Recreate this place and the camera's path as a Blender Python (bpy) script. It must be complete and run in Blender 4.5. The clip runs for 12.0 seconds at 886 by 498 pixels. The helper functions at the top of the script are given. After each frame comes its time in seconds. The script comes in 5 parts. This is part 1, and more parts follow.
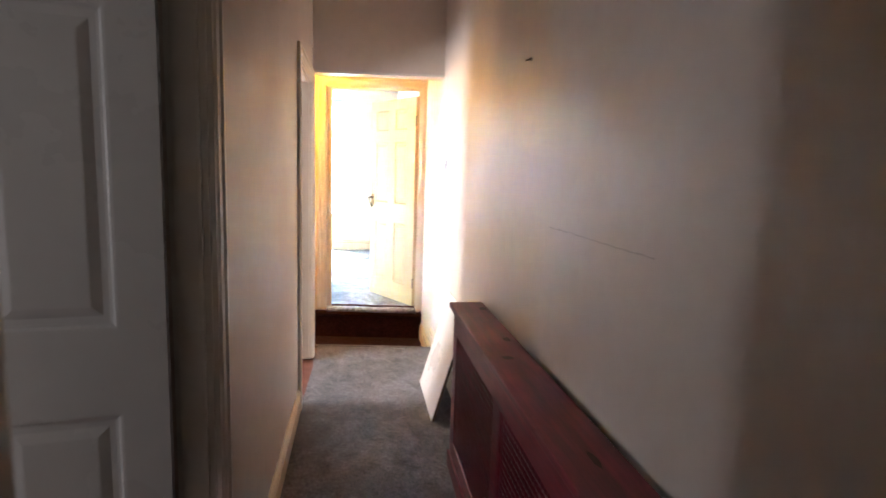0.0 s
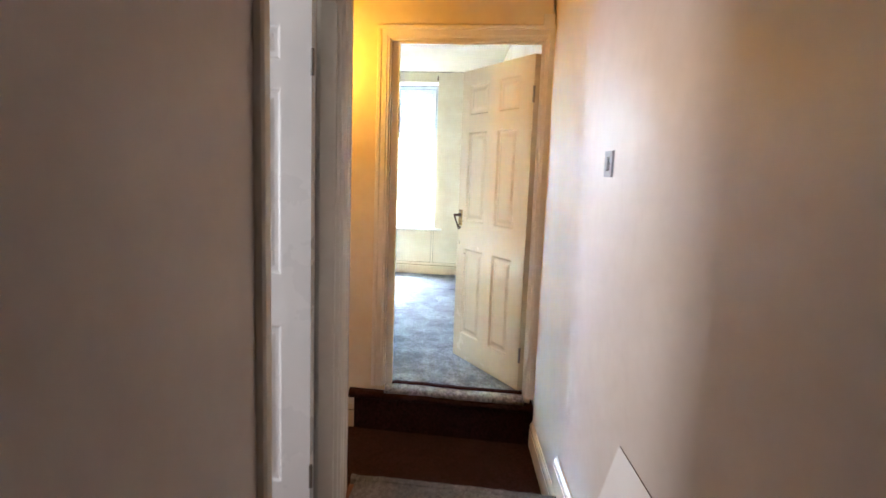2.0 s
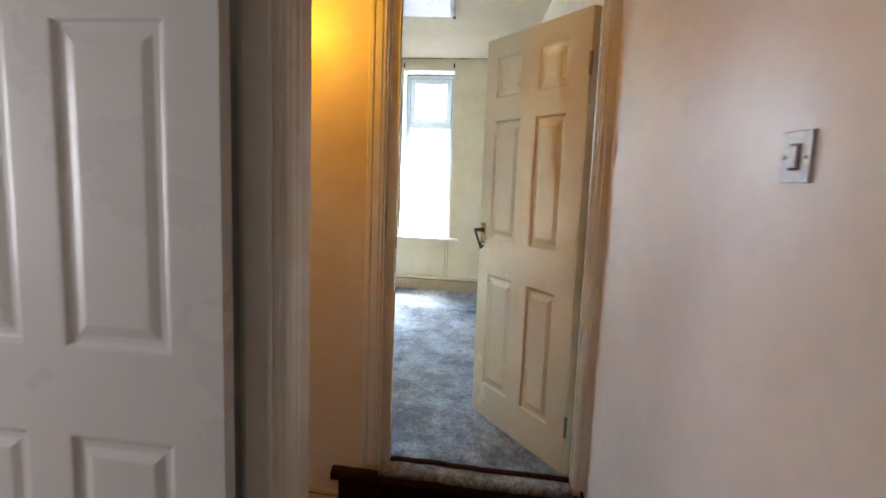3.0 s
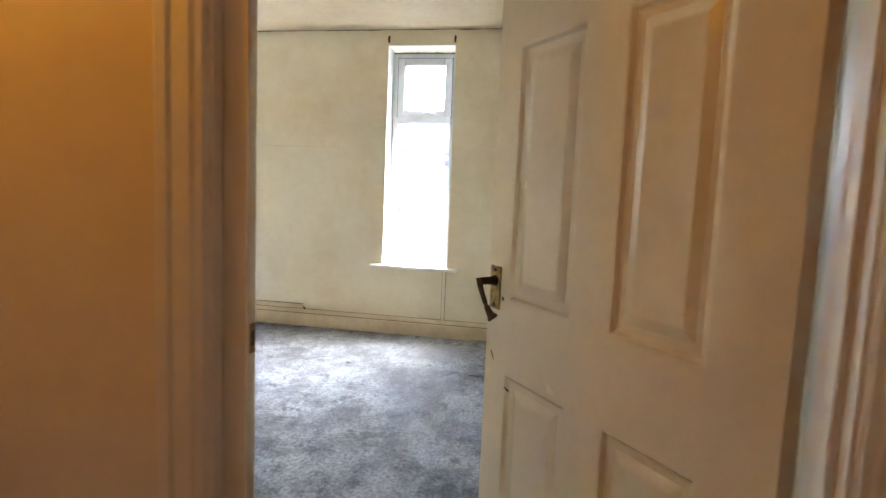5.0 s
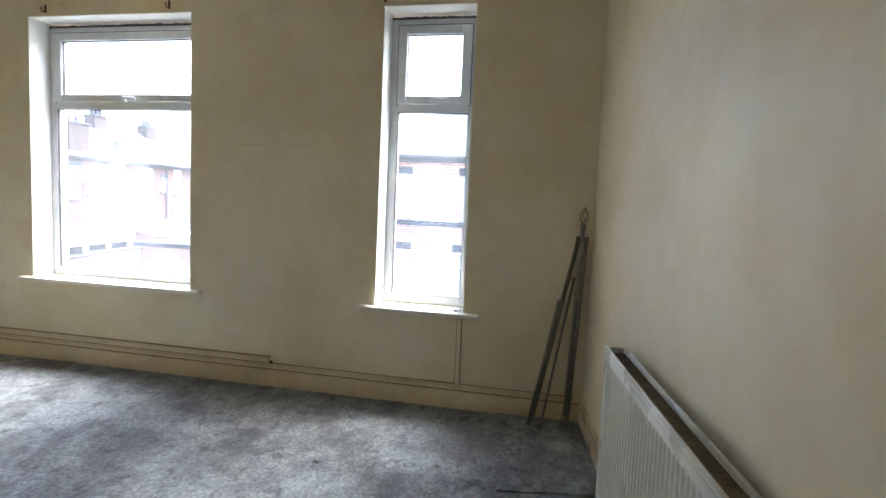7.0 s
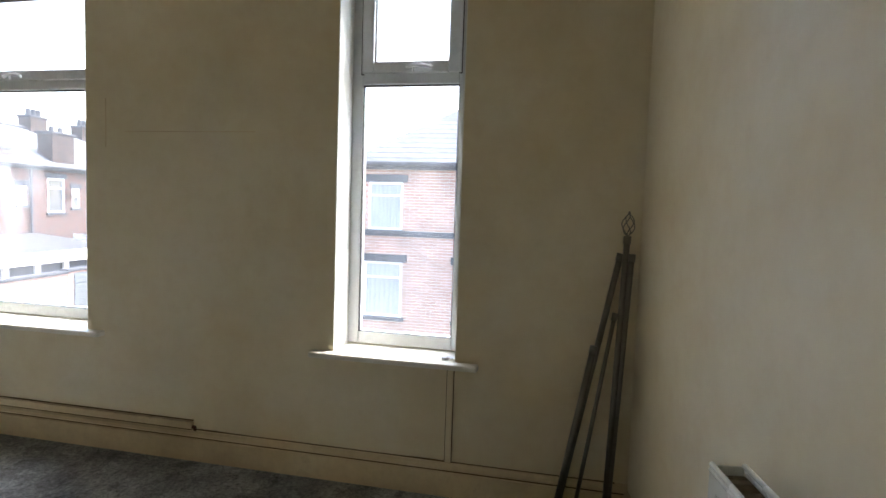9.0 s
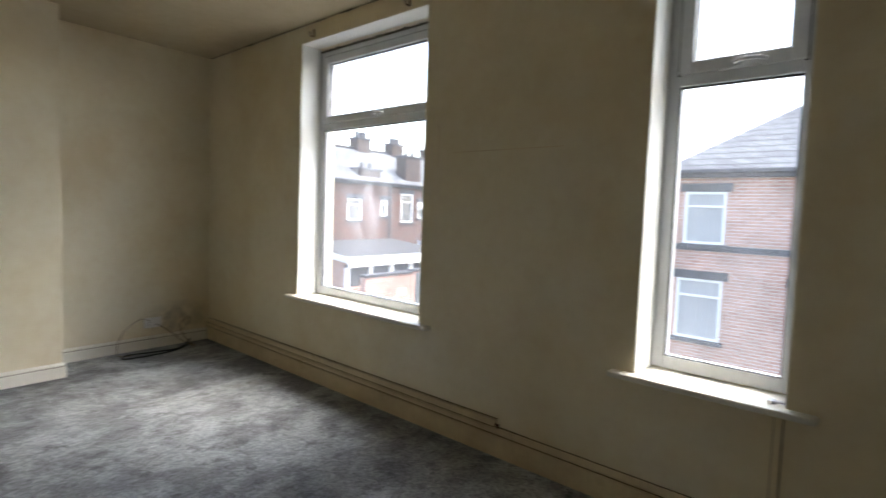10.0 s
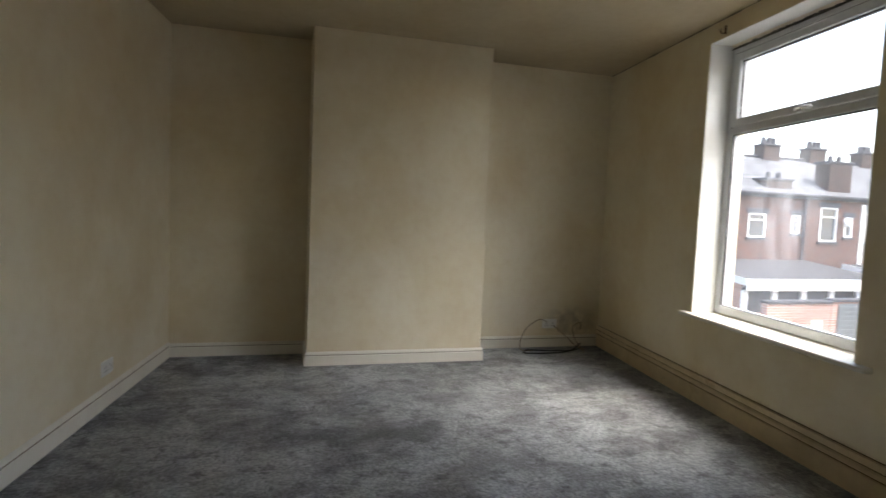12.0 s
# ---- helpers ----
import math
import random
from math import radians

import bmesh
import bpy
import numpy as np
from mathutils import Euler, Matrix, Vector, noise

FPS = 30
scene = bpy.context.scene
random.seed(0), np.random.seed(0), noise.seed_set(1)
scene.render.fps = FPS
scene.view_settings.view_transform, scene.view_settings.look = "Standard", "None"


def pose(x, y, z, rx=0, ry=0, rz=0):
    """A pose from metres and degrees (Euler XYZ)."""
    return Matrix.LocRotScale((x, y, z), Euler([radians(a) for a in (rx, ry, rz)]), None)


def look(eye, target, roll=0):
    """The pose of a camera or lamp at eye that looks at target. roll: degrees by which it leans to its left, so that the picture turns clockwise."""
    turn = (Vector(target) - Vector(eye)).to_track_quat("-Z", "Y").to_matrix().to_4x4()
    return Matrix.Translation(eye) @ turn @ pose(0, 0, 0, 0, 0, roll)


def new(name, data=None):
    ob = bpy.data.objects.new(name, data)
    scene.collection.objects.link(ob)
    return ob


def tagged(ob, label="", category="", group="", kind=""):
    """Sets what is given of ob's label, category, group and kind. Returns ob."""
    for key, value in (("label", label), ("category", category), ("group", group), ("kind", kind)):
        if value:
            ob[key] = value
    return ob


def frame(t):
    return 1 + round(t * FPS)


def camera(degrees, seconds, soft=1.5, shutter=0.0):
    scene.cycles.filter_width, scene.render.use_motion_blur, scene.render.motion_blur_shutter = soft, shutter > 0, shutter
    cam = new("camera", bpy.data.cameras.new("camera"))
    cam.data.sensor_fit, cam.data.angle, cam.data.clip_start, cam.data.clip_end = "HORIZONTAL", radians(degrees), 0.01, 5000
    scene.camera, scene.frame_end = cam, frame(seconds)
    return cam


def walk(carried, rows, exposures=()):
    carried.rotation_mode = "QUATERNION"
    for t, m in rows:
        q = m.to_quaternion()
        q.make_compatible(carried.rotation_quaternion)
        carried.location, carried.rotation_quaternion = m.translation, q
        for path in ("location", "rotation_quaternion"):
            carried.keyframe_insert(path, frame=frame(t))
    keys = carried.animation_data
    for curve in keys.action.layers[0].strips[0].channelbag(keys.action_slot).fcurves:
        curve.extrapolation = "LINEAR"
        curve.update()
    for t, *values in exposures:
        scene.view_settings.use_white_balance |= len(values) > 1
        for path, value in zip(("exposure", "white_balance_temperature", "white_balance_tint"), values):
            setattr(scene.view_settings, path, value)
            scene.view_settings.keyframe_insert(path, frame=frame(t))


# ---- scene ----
cam = camera(76.9, 12.0, shutter=0.4)
EXPOSURES = [(0, 7.95, 5900, 9), (0.5, 7.8, 5700, 7), (1, 7.5, 5600, 6), (1.5, 7.1, 5600, 6), (2, 6.65, 5600, 6), (3, 5.7, 5900, 7), (5, 5.3, 6700, 13), (5.5, 5.0, 6550, 12), (6, 4.35, 6750, 12), (7, 3.9, 6700, 11), (9, 3.35, 7150, 11), (10.5, 2.65, 7450, 11), (11.2, 2.6, 7600, 11), (12, 2.6, 7700, 12)]
PATH = [
    (0, (-0.098, 0.243, 1.298), (0.203, 2.201, 1.022), 1.9),
    (0.5, (-0.052, 0.711, 1.284), (0.067, 2.688, 1.009), 1.8),
    (1, (-0.039, 1.207, 1.292), (-0.016, 3.187, 1.018), 2.0),
    (1.5, (-0.041, 1.718, 1.314), (-0.044, 3.698, 1.035), 2.0),
    (2, (-0.019, 2.228, 1.289), (-0.045, 4.21, 1.019), 2.1),
    (2.5, (-0.044, 2.693, 1.282), (-0.1, 4.674, 1.014), 2.2),
    (3, (-0.048, 3.147, 1.287), (-0.127, 5.127, 1.022), 2.2),
    (3.2, (-0.035, 3.316, 1.288), (-0.125, 5.297, 1.025), 2.2),
    (5, (-0.014, 4.694, 1.222), (-0.127, 6.681, 1.017), 2.4),
    (5.5, (-0.024, 5.032, 1.103), (-0.141, 7.018, 0.899), 2.4),
    (6, (-0.033, 5.38, 1.106), (-0.161, 7.366, 0.906), 2.4),
    (6.5, (-0.035, 5.714, 1.209), (-0.201, 7.699, 1.028), 2.4),
    (7, (-0.091, 5.98, 1.255), (-0.262, 7.965, 1.081), 2.5),
    (7.2, (-0.096, 6.128, 1.244), (-0.241, 8.116, 1.078), 2.3),
    (9, (-0.101, 6.944, 1.228), (-0.276, 8.932, 1.092), 1.9),
    (9.5, (-0.095, 6.998, 1.242), (-0.812, 8.86, 1.104), 2.0),
    (10, (-0.098, 7.0, 1.236), (-1.272, 8.614, 1.102), 2.1),
    (10.5, (-0.117, 7.005, 1.236), (-1.601, 8.338, 1.098), 2.2),
    (11, (-0.119, 7.041, 1.207), (-1.819, 8.087, 1.078), 2.1),
    (11.5, (-0.131, 7.001, 1.209), (-1.965, 7.788, 1.076), 2.3),
    (12, (-0.156, 6.973, 1.202), (-2.077, 7.516, 1.069), 2.4),
]
walk(cam, [(t, look(eye, target, roll)) for t, eye, target, roll in PATH],
     EXPOSURES)

# ---- world, sun, exposure ----
K = -0.123                                   # the cross walls lie seven degrees off square
NX, NY = -K / math.hypot(1, K), 1 / math.hypot(1, K)

world = bpy.data.worlds.new("world")
scene.world = world
world.use_nodes = True
wn = world.node_tree.nodes
sky = wn.new("ShaderNodeTexSky")
sky.sky_type = 'NISHITA'
sky.sun_disc = False
sky.sun_elevation, sky.sun_rotation = radians(56), radians(40)
sky.air_density, sky.dust_density, sky.ozone_density = 1.0, 1.6, 1.0
wn["Background"].inputs[1].default_value = 0.15
world.node_tree.links.new(sky.outputs[0], wn["Background"].inputs[0])

sun_data = bpy.data.lights.new("sun", 'SUN')
sun_data.energy, sun_data.angle, sun_data.color = 1.15, radians(60), (0.86, 0.94, 1.0)
sun = new("sun", sun_data)
sun.matrix_world = look((6.0, 15.2, 13.9), (0, 8, 0))

bulb_data = bpy.data.lights.new("pendant_bulb", 'POINT')
bulb_data.energy, bulb_data.color, bulb_data.shadow_soft_size = 0.20, (1.0, 0.43, 0.025), 0.035
bulb = new("pendant_bulb", bulb_data)
bulb.matrix_world = pose(-0.82, 5.20, 1.90)


def window_light(name, x, y, z, w, h, watts):
    """Daylight in the opening of a side room's window, facing +x."""
    d = bpy.data.lights.new(name, 'AREA')
    d.shape, d.size, d.size_y, d.energy, d.color = 'RECTANGLE', w, h, watts, (1.0, 0.925, 0.915)
    ob = new(name, d)
    ob.matrix_world = look((x, y, z), (x + 1, y, z))
    return ob


window_light("window_light_bath", -2.94, 3.52, 1.25, 0.90, 1.0, 0.52)
window_light("window_light_back", -2.94, 0.26, 1.25, 0.3, 0.4, 0.05)

# ---- materials ----


def nodes_of(name):
    m = bpy.data.materials.new(name)
    m.use_nodes = True
    nt = m.node_tree
    return m, nt, nt.nodes["Principled BSDF"]


def noise_node(nt, scale, detail=4.0, rough=0.55, vec=None):
    n = nt.nodes.new("ShaderNodeTexNoise")
    n.inputs["Scale"].default_value, n.inputs["Detail"].default_value, n.inputs["Roughness"].default_value = scale, detail, rough
    if vec is not None:
        nt.links.new(vec, n.inputs["Vector"])
    return n


def coords(nt, scale=(1, 1, 1)):
    c = nt.nodes.new("ShaderNodeNewGeometry")
    mp = nt.nodes.new("ShaderNodeMapping")
    mp.inputs["Scale"].default_value = scale
    nt.links.new(c.outputs["Position"], mp.inputs["Vector"])
    return mp.outputs["Vector"]


def ramp(nt, fac, stops):
    r = nt.nodes.new("ShaderNodeValToRGB")
    e = r.color_ramp.elements
    while len(e) < len(stops):
        e.new(0.5)
    for el, (p, c) in zip(e, stops):
        el.position, el.color = p, (*c, 1)
    nt.links.new(fac, r.inputs[0])
    return r.outputs[0]


def mixed(nt, fac, a, b, mode='MIX'):
    m = nt.nodes.new("ShaderNodeMix")
    m.data_type, m.blend_type = 'RGBA', mode
    for sock, v in ((m.inputs[0], fac), (m.inputs[6], a), (m.inputs[7], b)):
        if isinstance(v, (int, float)):
            sock.default_value = v
        elif isinstance(v, tuple):
            sock.default_value = (*v, 1)
        else:
            nt.links.new(v, sock)
    return m.outputs[2]


def bumped(nt, b, height, strength, distance):
    n = nt.nodes.new("ShaderNodeBump")
    n.inputs["Strength"].default_value, n.inputs["Distance"].default_value = strength, distance
    nt.links.new(height, n.inputs["Height"])
    nt.links.new(n.outputs[0], b.inputs["Normal"])


def paint(name, color, dirt, rough=0.45, dirt_amount=0.5, relief=0.2, scale=1.0):
    """Old emulsion or gloss paint: large uneven stains, fine roller texture."""
    m, nt, b = nodes_of(name)
    v = coords(nt)
    big = noise_node(nt, 1.3 * scale, 5, 0.6, v)
    small = noise_node(nt, 14 * scale, 4, 0.6, v)
    f = ramp(nt, big.outputs[0], [(0.42, (0, 0, 0)), (0.75, (dirt_amount,) * 3)])
    col = mixed(nt, f, color, dirt)
    f2 = ramp(nt, small.outputs[0], [(0.45, (0, 0, 0)), (0.8, (0.22,) * 3)])
    col = mixed(nt, f2, col, dirt)
    nt.links.new(col, b.inputs["Base Color"])
    r = ramp(nt, big.outputs[0], [(0.3, (rough - 0.06,) * 3), (0.7, (rough + 0.1,) * 3)])
    nt.links.new(r, b.inputs["Roughness"])
    fine = noise_node(nt, 130, 3, 0.6, v)
    wav = noise_node(nt, 7, 3, 0.5, v)
    h = mixed(nt, 0.55, fine.outputs[0], wav.outputs[0])
    bumped(nt, b, h, relief, 0.004)
    return m


def carpet(name, dark, mid, light, patch=1.0, sheen=0.2, stain=None):
    """Worn cut pile: brushed streaks, trodden dark patches, tufts; now and then a brown spill."""
    m, nt, b = nodes_of(name)
    v = coords(nt)
    pile = noise_node(nt, 210, 3, 0.75, v)
    tuft = noise_node(nt, 55, 6, 0.8, v)
    sweep = noise_node(nt, 2.6, 12, 0.74, coords(nt, (1.15, 0.85, 1.0)))
    sweep.inputs["Distortion"].default_value = 0.35
    wear = noise_node(nt, 1.5, 9, 0.76, coords(nt, (0.95, 0.75, 1.0)))
    vein = noise_node(nt, 5.5, 9, 0.68, coords(nt, (1.15, 0.8, 1.0)))
    vein.inputs["Distortion"].default_value = 0.9
    blot = noise_node(nt, 9.0, 6, 0.7, coords(nt, (1.0, 0.75, 1.0)))
    c = mixed(nt, 0.0, mid, mid)
    f = ramp(nt, sweep.outputs[0], [(0.43, (0, 0, 0)), (0.55, (0.85 * patch,) * 3)])
    c = mixed(nt, f, c, light)
    f3 = ramp(nt, wear.outputs[0], [(0.49, (0, 0, 0)), (0.62, (0.85 * patch,) * 3)])
    c = mixed(nt, f3, c, dark)
    f4 = ramp(nt, vein.outputs[0], [(0.455, (0, 0, 0)), (0.50, (0.30 * patch,) * 3), (0.53, (0.06,) * 3), (0.60, (0, 0, 0))])
    c = mixed(nt, f4, c, dark)
    f5 = ramp(nt, blot.outputs[0], [(0.54, (0, 0, 0)), (0.63, (0.72 * patch,) * 3)])
    c = mixed(nt, f5, c, dark)
    if stain is not None:
        sp = noise_node(nt, 1.15, 7, 0.7, coords(nt, (1.1, 0.8, 1.0)))
        c = mixed(nt, ramp(nt, sp.outputs[0], [(0.61, (0, 0, 0)), (0.70, (0.5,) * 3)]), c, stain)
    tf = ramp(nt, tuft.outputs[0], [(0.36, (0.40,) * 3), (0.50, (0.96,) * 3), (0.64, (1.5,) * 3)])
    c = mixed(nt, 1.0, c, tf, 'MULTIPLY')
    p = ramp(nt, pile.outputs[0], [(0.25, (0.45,) * 3), (0.75, (1.25,) * 3)])
    c = mixed(nt, 1.0, c, p, 'MULTIPLY')
    nt.links.new(c, b.inputs["Base Color"])
    b.inputs["Roughness"].default_value = 1.0
    b.inputs["Specular IOR Level"].default_value = 0.1
    b.inputs["Sheen Weight"].default_value = sheen
    b.inputs["Sheen Roughness"].default_value = 0.6
    h = mixed(nt, 0.5, pile.outputs[0], tuft.outputs[0])
    bumped(nt, b, h, 0.9, 0.012)
    return m


def wood(name, dark, light, rough=0.3, along=(14, 1.2, 14)):
    m, nt, b = nodes_of(name)
    v = coords(nt, along)
    g = noise_node(nt, 3, 7, 0.62, v)
    big = noise_node(nt, 2.2, 3, 0.5, coords(nt))
    c = ramp(nt, g.outputs[0], [(0.3, dark), (0.7, light)])
    f = ramp(nt, big.outputs[0], [(0.45, (0, 0, 0)), (0.75, (0.55,) * 3)])
    c = mixed(nt, f, c, dark)
    nt.links.new(c, b.inputs["Base Color"])
    r = ramp(nt, big.outputs[0], [(0.3, (rough,) * 3), (0.7, (rough + 0.2,) * 3)])
    nt.links.new(r, b.inputs["Roughness"])
    bumped(nt, b, g.outputs[0], 0.15, 0.003)
    return m


def plain(name, color, rough=0.5, metal=0.0, vary=0.25, scale=30):
    m, nt, b = nodes_of(name)
    n = noise_node(nt, scale, 4, 0.6, coords(nt))
    lo = tuple(c * (1 - vary) for c in color)
    nt.links.new(ramp(nt, n.outputs[0], [(0.3, lo), (0.65, color)]), b.inputs["Base Color"])
    r = ramp(nt, n.outputs[0], [(0.3, (min(rough + 0.15, 1),) * 3), (0.7, (rough,) * 3)])
    nt.links.new(r, b.inputs["Roughness"])
    b.inputs["Metallic"].default_value = metal
    return m


def brick_wall(name, c1, c2, mortar):
    m, nt, b = nodes_of(name)
    geo = nt.nodes.new("ShaderNodeNewGeometry")
    sep = nt.nodes.new("ShaderNodeSeparateXYZ")
    nt.links.new(geo.outputs["Position"], sep.inputs[0])
    add = nt.nodes.new("ShaderNodeMath")
    nt.links.new(sep.outputs[0], add.inputs[0])
    nt.links.new(sep.outputs[1], add.inputs[1])
    com = nt.nodes.new("ShaderNodeCombineXYZ")
    nt.links.new(add.outputs[0], com.inputs[0])
    nt.links.new(sep.outputs[2], com.inputs[1])
    br = nt.nodes.new("ShaderNodeTexBrick")
    br.inputs["Scale"].default_value = 1.0
    br.inputs["Brick Width"].default_value, br.inputs["Row Height"].default_value = 0.225, 0.075
    br.inputs["Mortar Size"].default_value = 0.006
    for k, c in (("Color1", c1), ("Color2", c2), ("Mortar", mortar)):
        br.inputs[k].default_value = (*c, 1)
    nt.links.new(com.outputs[0], br.inputs["Vector"])
    n = noise_node(nt, 0.9, 5, 0.6, coords(nt))
    f = ramp(nt, n.outputs[0], [(0.4, (0, 0, 0)), (0.75, (0.5,) * 3)])
    nt.links.new(mixed(nt, f, br.outputs[0], (0.10, 0.07, 0.06)), b.inputs["Base Color"])
    b.inputs["Roughness"].default_value = 0.9
    bumped(nt, b, br.outputs["Fac"], -0.4, 0.01)
    return m


def slate_roof(name):
    m, nt, b = nodes_of(name)
    br = nt.nodes.new("ShaderNodeTexBrick")
    br.inputs["Scale"].default_value = 1.0
    br.inputs["Brick Width"].default_value, br.inputs["Row Height"].default_value = 0.3, 0.16
    br.inputs["Mortar Size"].default_value = 0.012
    for k, c in (("Color1", (0.11, 0.113, 0.12)), ("Color2", (0.17, 0.174, 0.18)), ("Mortar", (0.05, 0.05, 0.055))):
        br.inputs[k].default_value = (*c, 1)
    geo = nt.nodes.new("ShaderNodeNewGeometry")
    sep = nt.nodes.new("ShaderNodeSeparateXYZ")
    nt.links.new(geo.outputs["Position"], sep.inputs[0])
    add = nt.nodes.new("ShaderNodeMath")
    nt.links.new(sep.outputs[0], add.inputs[0])
    nt.links.new(sep.outputs[1], add.inputs[1])
    com = nt.nodes.new("ShaderNodeCombineXYZ")
    nt.links.new(add.outputs[0], com.inputs[0])
    nt.links.new(sep.outputs[2], com.inputs[1])
    nt.links.new(com.outputs[0], br.inputs["Vector"])
    nt.links.new(br.outputs[0], b.inputs["Base Color"])
    b.inputs["Roughness"].default_value = 0.9
    b.inputs["Specular IOR Level"].default_value = 0.2
    return m


M_WALL = paint("cream_wall_paint", (0.80, 0.722, 0.555), (0.62, 0.48, 0.26), 0.42, 0.7, 0.12)
M_HALL = paint("magnolia_wall_paint", (0.69, 0.62, 0.55), (0.52, 0.445, 0.365), 0.44, 0.4, 0.10)
# dull brownish cream, well darker than the wall paint
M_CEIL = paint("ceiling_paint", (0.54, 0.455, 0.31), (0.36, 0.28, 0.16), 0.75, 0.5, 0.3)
M_CEIL_L = paint("white_ceiling_paint", (0.66, 0.62, 0.55), (0.52, 0.46, 0.37), 0.75, 0.4, 0.3)
M_GLOSS = paint("white_gloss_paint", (0.80, 0.77, 0.69), (0.66, 0.60, 0.48), 0.34, 0.3, 0.02, 2.0)
# cream, tinted yellower to carry the warm lamp light on the door
M_DOOR = paint("door_gloss_paint", (0.69, 0.59, 0.40), (0.55, 0.44, 0.26), 0.20, 0.25, 0.04, 2.0)
M_DOOR_SIDE = paint("white_door_paint", (0.70, 0.70, 0.68), (0.66, 0.65, 0.62), 0.28, 0.12, 0.04, 2.0)
M_SKIRT = paint("cream_gloss_paint", (0.74, 0.61, 0.41), (0.45, 0.33, 0.19), 0.30, 0.6, 0.08, 3.0)
M_CARPET = carpet("grey_carpet", (0.10, 0.103, 0.11), (0.28, 0.295, 0.312), (0.55, 0.58, 0.61), 1.0, 0.2, (0.12, 0.095, 0.065))
M_CARPET2 = carpet("landing_carpet", (0.045, 0.043, 0.046), (0.125, 0.12, 0.13), (0.27, 0.26, 0.275), 0.85)
M_BROWN = carpet("brown_stair_carpet", (0.020, 0.006, 0.007), (0.038, 0.011, 0.012), (0.060, 0.018, 0.019), 0.4, 0.03)
M_RED = plain("red_brown_floor", (0.20, 0.075, 0.05), 0.5, 0, 0.3, 9)
M_MAHOG = wood("mahogany_stain", (0.085, 0.005, 0.014), (0.23, 0.014, 0.036), 0.42)
M_CHIP = plain("worn_stain", (0.055, 0.008, 0.010), 0.6, 0, 0.4, 60)
M_UPVC = paint("white_upvc", (0.66, 0.68, 0.70), (0.45, 0.45, 0.44), 0.28, 0.25, 0.0, 4.0)
# brown for grimy edges and joints, and for the trunking's painted shadow lines
M_GRIME_SHADE = plain("brown_grime_and_shade", (0.20, 0.115, 0.05), 0.9, 0, 0.5, 20)
M_DIRT = plain("dark_sealant", (0.13, 0.115, 0.095), 0.9, 0, 0.6, 25)
M_REVEAL = paint("white_reveal_paint", (0.80, 0.80, 0.77), (0.66, 0.64, 0.57), 0.45, 0.3, 0.08, 2.0)
M_BRASS = plain("worn_brass", (0.42, 0.27, 0.10), 0.28, 1.0, 0.6, 60)
M_BRONZE = plain("dark_bronze", (0.10, 0.055, 0.035), 0.35, 0.8, 0.5, 60)
M_STEEL = plain("dull_steel", (0.25, 0.23, 0.205), 0.34, 1.0, 0.10, 9)
M_RAD = paint("radiator_enamel", (0.78, 0.77, 0.70), (0.66, 0.62, 0.52), 0.25, 0.25, 0.02, 2.0)
M_RADIN = plain("radiator_grille_dust", (0.30, 0.235, 0.14), 0.7, 0.0, 0.3, 40)
M_PLASTIC = plain("white_plastic", (0.80, 0.79, 0.76), 0.25, 0, 0.06, 12)
M_CHROME = plain("brushed_metal_plate", (0.45, 0.45, 0.47), 0.25, 1.0, 0.2, 60)
M_SATIN = plain("satin_metal_plate", (0.40, 0.39, 0.40), 0.42, 0.75, 0.25, 50)
M_BLACK = plain("black_cable", (0.02, 0.02, 0.02), 0.5, 0, 0.3)
M_TAN = plain("tan_cable", (0.30, 0.22, 0.12), 0.5, 0, 0.3)
M_SCUFF = plain("grey_scuff", (0.585, 0.52, 0.455), 0.7, 0, 0.12, 40)
M_RUST = plain("rusty_iron", (0.16, 0.07, 0.04), 0.8, 0.3, 0.5, 60)
M_EDGE = plain("raw_board_edge", (0.11, 0.055, 0.032), 0.8, 0, 0.3, 40)
M_BOARD = paint("white_board_face", (0.82, 0.81, 0.78), (0.72, 0.70, 0.66), 0.30, 0.2, 0.03, 2.0)
M_BRICK = brick_wall("red_brick", (0.50, 0.28, 0.22), (0.42, 0.22, 0.17), (0.60, 0.56, 0.52))
M_BRICKD = brick_wall("sooty_brick", (0.135, 0.058, 0.044), (0.065, 0.033, 0.028), (0.20, 0.175, 0.16))
M_SOOT = brick_wall("blackened_brick", (0.075, 0.05, 0.044), (0.04, 0.03, 0.028), (0.11, 0.10, 0.095))
M_SLATE = slate_roof("slate")
M_STONE = plain("painted_stone", (0.09, 0.09, 0.10), 0.8, 0, 0.4, 6)
M_WHITE = plain("white_woodwork", (0.78, 0.78, 0.78), 0.4, 0, 0.1, 6)
M_CURTAIN = plain("net_curtain", (0.36, 0.36, 0.36), 0.9, 0, 0.15, 4)
M_DARKGLASS = plain("house_window_glass", (0.10, 0.11, 0.12), 0.08, 0, 0.3, 3)
M_ASPHALT = plain("asphalt", (0.055, 0.055, 0.06), 0.9, 0, 0.35, 3)
M_FELT = plain("roofing_felt", (0.08, 0.08, 0.085), 0.85, 0, 0.35, 3)
for m_ in (M_FELT, M_ASPHALT, M_STONE, M_BRICK, M_BRICKD, M_SOOT):
    m_.node_tree.nodes["Principled BSDF"].inputs["Specular IOR Level"].default_value = 0.15
M_SHUTTER = plain("grey_steel_shutter", (0.20, 0.22, 0.23), 0.5, 0.3, 0.3, 8)

